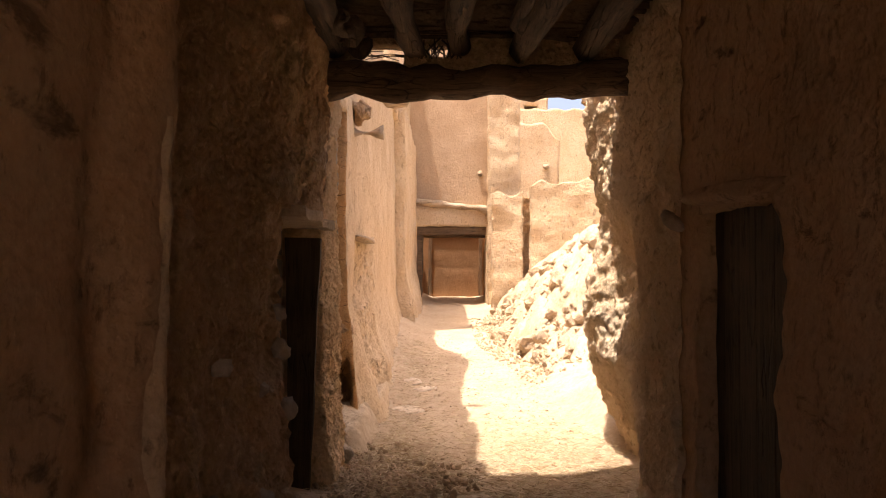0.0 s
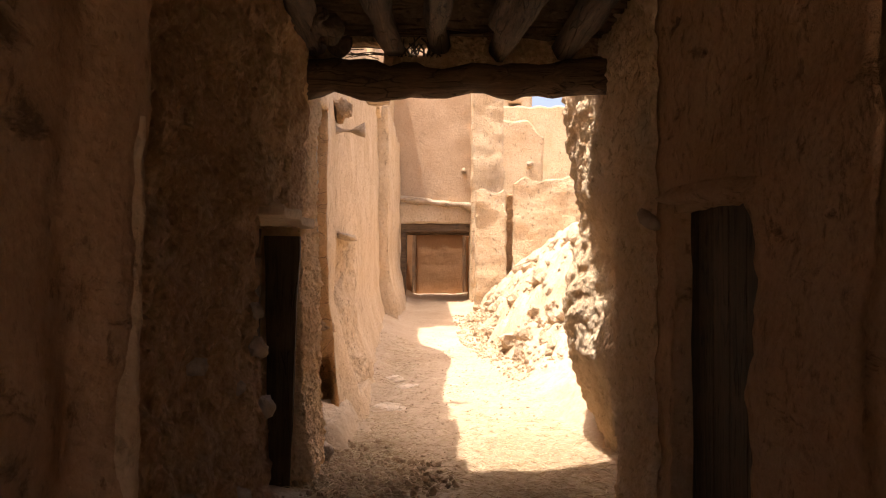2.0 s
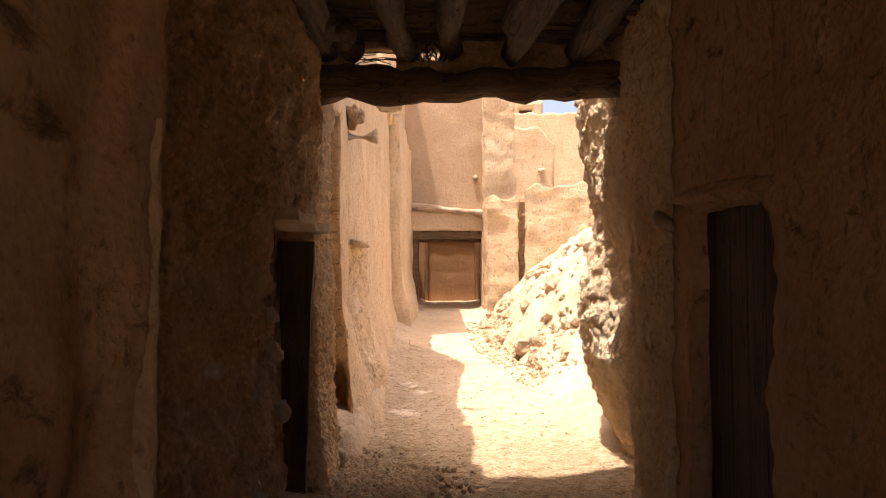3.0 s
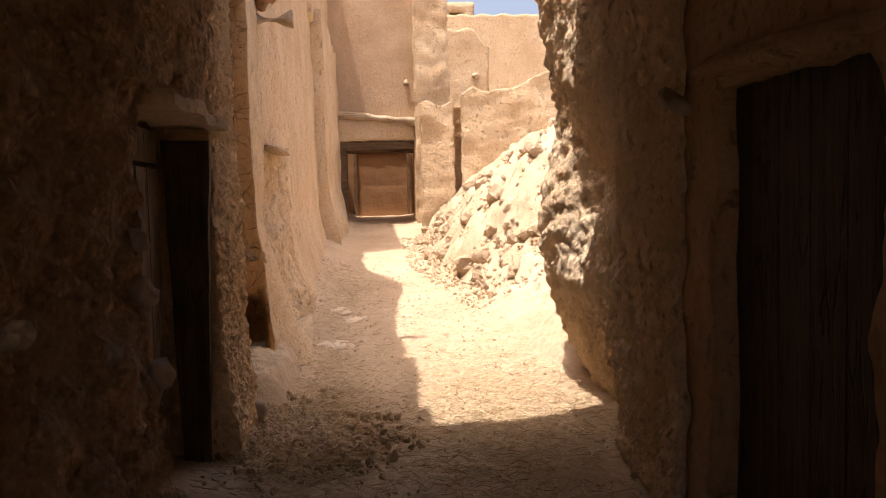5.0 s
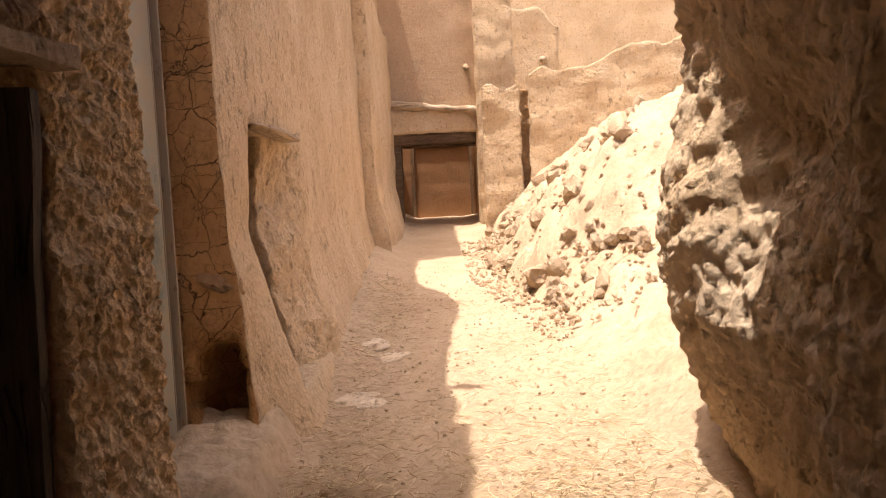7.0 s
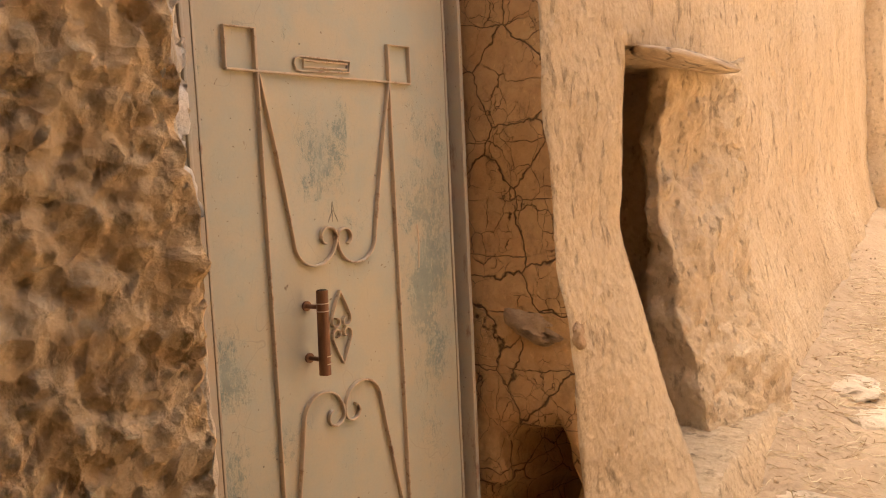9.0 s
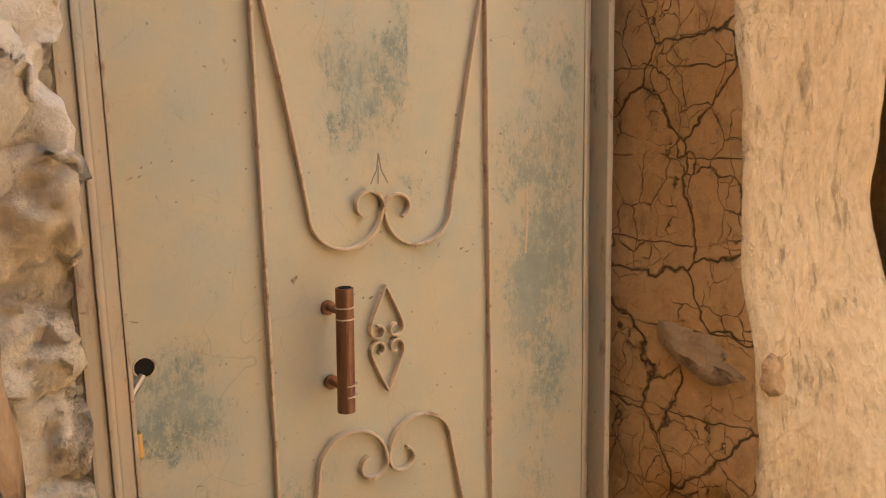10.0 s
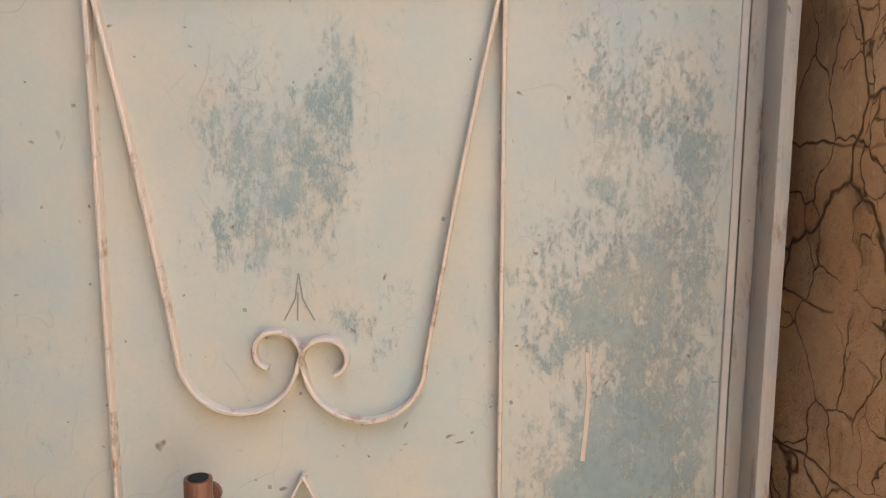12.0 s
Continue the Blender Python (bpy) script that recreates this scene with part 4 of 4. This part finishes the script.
    part("shackle", tube_bm(arc, 0.003, 8), STEEL, lock, "bright steel shackle")
    # a pale run of paint, and a small arrow scratched in over the scrolls
    part("paint_run", bar_bm([(0.236, 1.290), (0.239, 1.25), (0.237, 1.21), (0.234, 1.172)], 0.0045, 0.001), BAR_PAINT, door)
    for path in ([(-0.062, 1.372), (-0.066, 1.345), (-0.078, 1.322)], [(-0.062, 1.372), (-0.058, 1.345), (-0.046, 1.322)], [(-0.063, 1.352), (-0.064, 1.322)]):
        part("scratch_mark", bar_bm(path, 0.0015, 0.0004), SCRATCH, door)
    r = random.Random(21)
    for _ in range(34):
        u, v = r.uniform(-0.46, 0.34), r.uniform(0.75, 1.75)
        s = r.uniform(0.0015, 0.004)
        part("rust_fleck", bar_bm([(u, v), (u + r.uniform(-0.5, 0.5) * s, v + s)], s, 0.0006), SCRATCH, door)
    return door


metal_door()


def wooden_jamb():
    bm = box_bm(-1.13, -1.005, 5.885, 5.985, 0.1, 2.7, 0.01)
    bmesh.ops.subdivide_edges(bm, edges=[e for e in bm.edges if e.calc_length() > 0.8], cuts=40, use_grid_fill=True)
    for v in bm.verts:
        v.co += Vector((fbm(Vector((v.co.x * 8, v.co.y * 8, v.co.z * 2)), 2, 3) * 0.03, fbm(Vector((v.co.x * 8, v.co.y * 8, v.co.z * 1.5 + 5)), 2, 3) * 0.03, 0))
    tagged(part("jamb_post", bm, PALE_WOOD_Z, smooth=True), "split weathered wooden post beside the metal door", "post")


wooden_jamb()


# ---- lane: gateway, poles ----
def rough_beam(name, x0, x1, y0, y1, z0, z1, material, label, category, wobble=0.03):
    ob = part(name, box_bm(x0, x1, y0, y1, z0, z1, 0.02, cuts=10, wobble=wobble), material, smooth=False)
    return tagged(ob, label, category)


rough_beam("gateway_lintel", -0.72, 1.12, 19.97, 20.3, 2.54, 2.80, BEAM, "dark timber lintel of the low gateway", "lintel")
rough_beam("gateway_lintel", -0.70, 1.10, 20.35, 20.65, 2.50, 2.72, BEAM, "dark inner timber lintel of the gateway", "lintel")
rough_beam("gateway_post", -0.68, -0.50, 20.0, 20.5, 0.6, 2.54, BEAM, "dark wooden gateway post", "post")
tagged(part("ledge_log", tube_bm([(-0.84 + 1.95 * i / 16, 19.93 + 0.02 * math.sin(i), 3.36 - 0.20 * i / 16 + 0.015 * math.sin(i * 1.1)) for i in range(17)], 0.075, 10, rough=0.06), PALE_WOOD_X, smooth=True),
       "bleached log lying on the wall ledge over the gateway", "log")
rough_beam("gateway_door", -0.30, 0.98, 22.50, 22.60, 0.75, 2.62, MUD_BROWN, "plain brown door leaf inside the gateway", "door", 0.01)
for a, b, c, d in ((-0.40, -0.30, 0.75, 2.72), (0.98, 1.08, 0.75, 2.72), (-0.30, 0.98, 2.62, 2.72)):
    rough_beam("door_frame", a, b, 22.46, 22.60, c, d, BROWN_DOOR, "brown wooden door frame inside the gateway", "door frame", 0.01)


def pole(name, a, b, r, label, category="pole", group=""):
    a, b = Vector(a), Vector(b)
    pts = [a + (b - a) * k / 8 + Vector((0, 0.01 * math.sin(k * 1.3), 0.012 * math.sin(k))) for k in range(9)]
    return tagged(part(name, tube_bm(pts, lambda t: r * (1 - 0.15 * t), 10, rough=0.08), PALE_WOOD_X, smooth=True), label, category, group)


pole("roof_pole", (-1.0, 9.3, 3.62), (-0.42, 9.4, 3.40), 0.07, "broken pole end jutting from the mud wall")
pole("roof_pole", (-1.1, 7.75, 2.82), (-0.58, 7.8, 2.80), 0.055, "short pole stub in the mud wall")
pole("roof_pole", (-1.1, 7.85, 5.55), (-0.62, 7.85, 5.52), 0.035, "thin roof pole jutting from the wall top")
pole("wall_peg", (0.90, 20.3, 4.05), (0.90, 20.09, 4.05), 0.06, "stub of a putlog pole in the high wall")
pole("wall_peg", (2.95, 23.7, 4.75), (2.95, 23.5, 4.75), 0.08, "stub of a putlog pole in the ruin")
slab_stone("wall_clod", (-0.80, 7.72, 2.98), (0.2, 0.3, 0.22), (0, 0, 10), MUD_ROUGH, "crumbling hollow patch of mud wall", "mud lump", 61, 0.6)


# ---- rubble ----
def heap():
    X, Y = lines(0.75, 5.0, 0.045), lines(5.75, 17.0, 0.05)
    verts = []
    for y in Y:
        for x in X:
            p = Vector((x, y, 0))
            h = heap_z(x, y)
            w = smoothstep(0.0, 0.25, h)
            q = p + noise.noise_vector(p * 3.0) * 0.16
            lump = max(0.0, noise.cell(q * 2.6) - 0.35) * 0.13 + max(0.0, noise.cell(q * 6.0 + Vector((2, 7, 0))) - 0.3) * 0.07 + fbm(p, 7, 4) * 0.035 + fbm(p + Vector((4, 4, 0)), 1.1, 4) * 0.15
            verts.append((x, y, ground_z(x, y) - 0.04 + h + w * lump + (fbm(p, 6, 3) * 0.02 if w < 1 else 0)))
    n = len(X)
    faces = [(j * n + i, j * n + i + 1, (j + 1) * n + i + 1, (j + 1) * n + i) for j in range(len(Y) - 1) for i in range(n - 1)]
    me = bpy.data.meshes.new("rubble_heap")
    me.from_pydata(verts, [], faces)
    me.materials.append(RUBBLE)
    me.polygons.foreach_set("use_smooth", [True] * len(me.polygons))
    return tagged(new("rubble_heap", me), "sunlit slope of fallen pale mudbrick rubble", "rubble", kind="stuff")


def lump_mesh(seed, detail=2):
    bm = bmesh.new()
    bmesh.ops.create_icosphere(bm, subdivisions=detail, radius=0.5)
    off = Vector((seed * 2.1, seed * 5.3, seed))
    for v in bm.verts:
        d = v.co.normalized()
        q = d / max(abs(d.x), abs(d.y), abs(d.z))
        v.co = d.lerp(q, 0.45) * 0.42 * (1 + 0.5 * fbm(d + off, 1.4, 3))
    me = bpy.data.meshes.new("clod")
    bm.to_mesh(me)
    bm.free()
    me.materials.append(RUBBLE)
    return me


rubble = heap()
rng = random.Random(11)
LUMPS = [lump_mesh(k) for k in range(9)]
for k in range(150):
    y = rng.uniform(9.8, 16.5)
    toe = 1.25 - 0.42 * smoothstep(9.5, 13.5, y)
    x = toe + abs(rng.gauss(0, 0.8)) - 0.05
    s = rng.choice([0.06, 0.08, 0.1, 0.12, 0.16, 0.2, 0.3])
    ob = new("clod", LUMPS[k % 9])
    ob.parent = rubble
    ob.matrix_local = pose(x, y, ground_z(x, y) + heap_z(x, y) + s * 0.12, rng.uniform(0, 360), rng.uniform(0, 360), rng.uniform(0, 360)) @ Matrix.Diagonal((s, s * rng.uniform(0.6, 1.1), s * rng.uniform(0.5, 0.9), 1))

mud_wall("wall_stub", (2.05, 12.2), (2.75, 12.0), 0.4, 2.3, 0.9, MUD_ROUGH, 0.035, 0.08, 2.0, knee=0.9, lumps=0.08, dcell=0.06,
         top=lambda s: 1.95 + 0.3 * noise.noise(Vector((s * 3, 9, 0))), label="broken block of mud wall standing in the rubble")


def scatter(name, count, material, seed, where, size, label, category, base=None):
    """Many small lumps as one mesh."""
    r = random.Random(seed)
    src = [lump_mesh(30 + k, 1) for k in range(5)]
    shapes = [([v.co.copy() for v in m.vertices], [tuple(p.vertices) for p in m.polygons]) for m in src]
    for m in src:
        bpy.data.meshes.remove(m)
    verts, faces = [], []
    for _ in range(count):
        x, y, z = where(r)
        s = size(r)
        m = pose(x, y, z + s * 0.2, r.uniform(0, 360), r.uniform(0, 360), r.uniform(0, 360)) @ Matrix.Scale(s, 4)
        vs, fs = r.choice(shapes)
        o = len(verts)
        verts += [m @ v for v in vs]
        faces += [tuple(i + o for i in f) for f in fs]
    me = bpy.data.meshes.new(name)
    me.from_pydata(verts, [], faces)
    me.materials.append(material)
    tagged(new(name, me), label, category, kind="stuff")


def on_heap(r):
    y = r.uniform(9.3, 16.8)
    toe = 1.25 - 0.42 * smoothstep(9.5, 13.5, y)
    x = toe - 0.3 + abs(r.gauss(0, 0.8))
    return x, y, ground_z(x, y) + heap_z(x, y)


def in_lane(r):
    y = r.uniform(3.0, 14.0)
    x = r.uniform(-0.85, 1.25)
    return x, y, ground_fine(x, y)


def in_corner(r):
    x, y = -0.45 + abs(r.gauss(0, 0.19)) * r.choice((-1, 1.5)), r.gauss(5.72, 0.36)
    return x, y, ground_fine(x, y) + 0.02


scatter("rubble_crumbs", 1300, RUBBLE, 3, on_heap, lambda r: r.choice((0.02, 0.03, 0.04, 0.06)), "small crumbs of broken mudbrick", "rubble")
scatter("lane_crumbs", 1600, DUST, 4, in_lane, lambda r: r.choice((0.006, 0.008, 0.012, 0.016, 0.024)), "small dry crumbs and pebbles on the lane", "gravel")
scatter("dung_clods", 1000, DUNG, 5, in_corner, lambda r: r.choice((0.015, 0.02, 0.03, 0.045, 0.06)), "dark dry clods heaped by the wall", "clods")


def straw():
    r = random.Random(9)
    verts, faces = [], []
    for k in range(19000):
        if k < 7600:
            x, y = -0.42 + r.gauss(0, 0.2), r.gauss(5.8, 0.5)
        elif k < 13400:
            x, y = r.gauss(0.75, 0.4), r.gauss(5.7, 0.9)
        elif k < 15000:
            x, y = r.gauss(-0.35, 0.15), r.uniform(6.8, 13)
        else:
            x, y = r.uniform(-0.8, 1.3), r.uniform(2.5, 12.0)
        if x < -0.85 or x > 1.35:
            continue
        size = r.choice((0.03, 0.05, 0.07, 0.11)) * r.uniform(0.6, 1.3)
        w = r.uniform(0.001, 0.003)
        a = r.uniform(0, 6.283)
        z = ground_fine(x, y) + r.uniform(0.003, 0.02) + (0.03 * r.random() if k < 7600 else 0)
        d = Vector((math.cos(a), math.sin(a), r.gauss(0, 0.16)))
        s = Vector((-math.sin(a), math.cos(a), 0))
        bend = Vector((0, 0, r.gauss(0, 0.08) * size)) + s * r.gauss(0, 0.08) * size
        c = Vector((x, y, z))
        o = len(verts)
        for q, f in ((c - d * size / 2, 0.7), (c + bend, 1.0), (c + d * size / 2, 0.6)):
            verts += [q + s * w * f, q + Vector((0, 0, w * 1.4 * f)), q - s * w * f]
        for i in (0, 3):
            for e in range(3):
                faces.append((o + i + e, o + i + (e + 1) % 3, o + i + 3 + (e + 1) % 3, o + i + 3 + e))
    me = bpy.data.meshes.new("straw")
    me.from_pydata(verts, [], faces)
    me.materials.append(STRAW)
    tagged(new("straw", me), "loose dry straw scattered over the lane", "straw", kind="stuff")


straw()
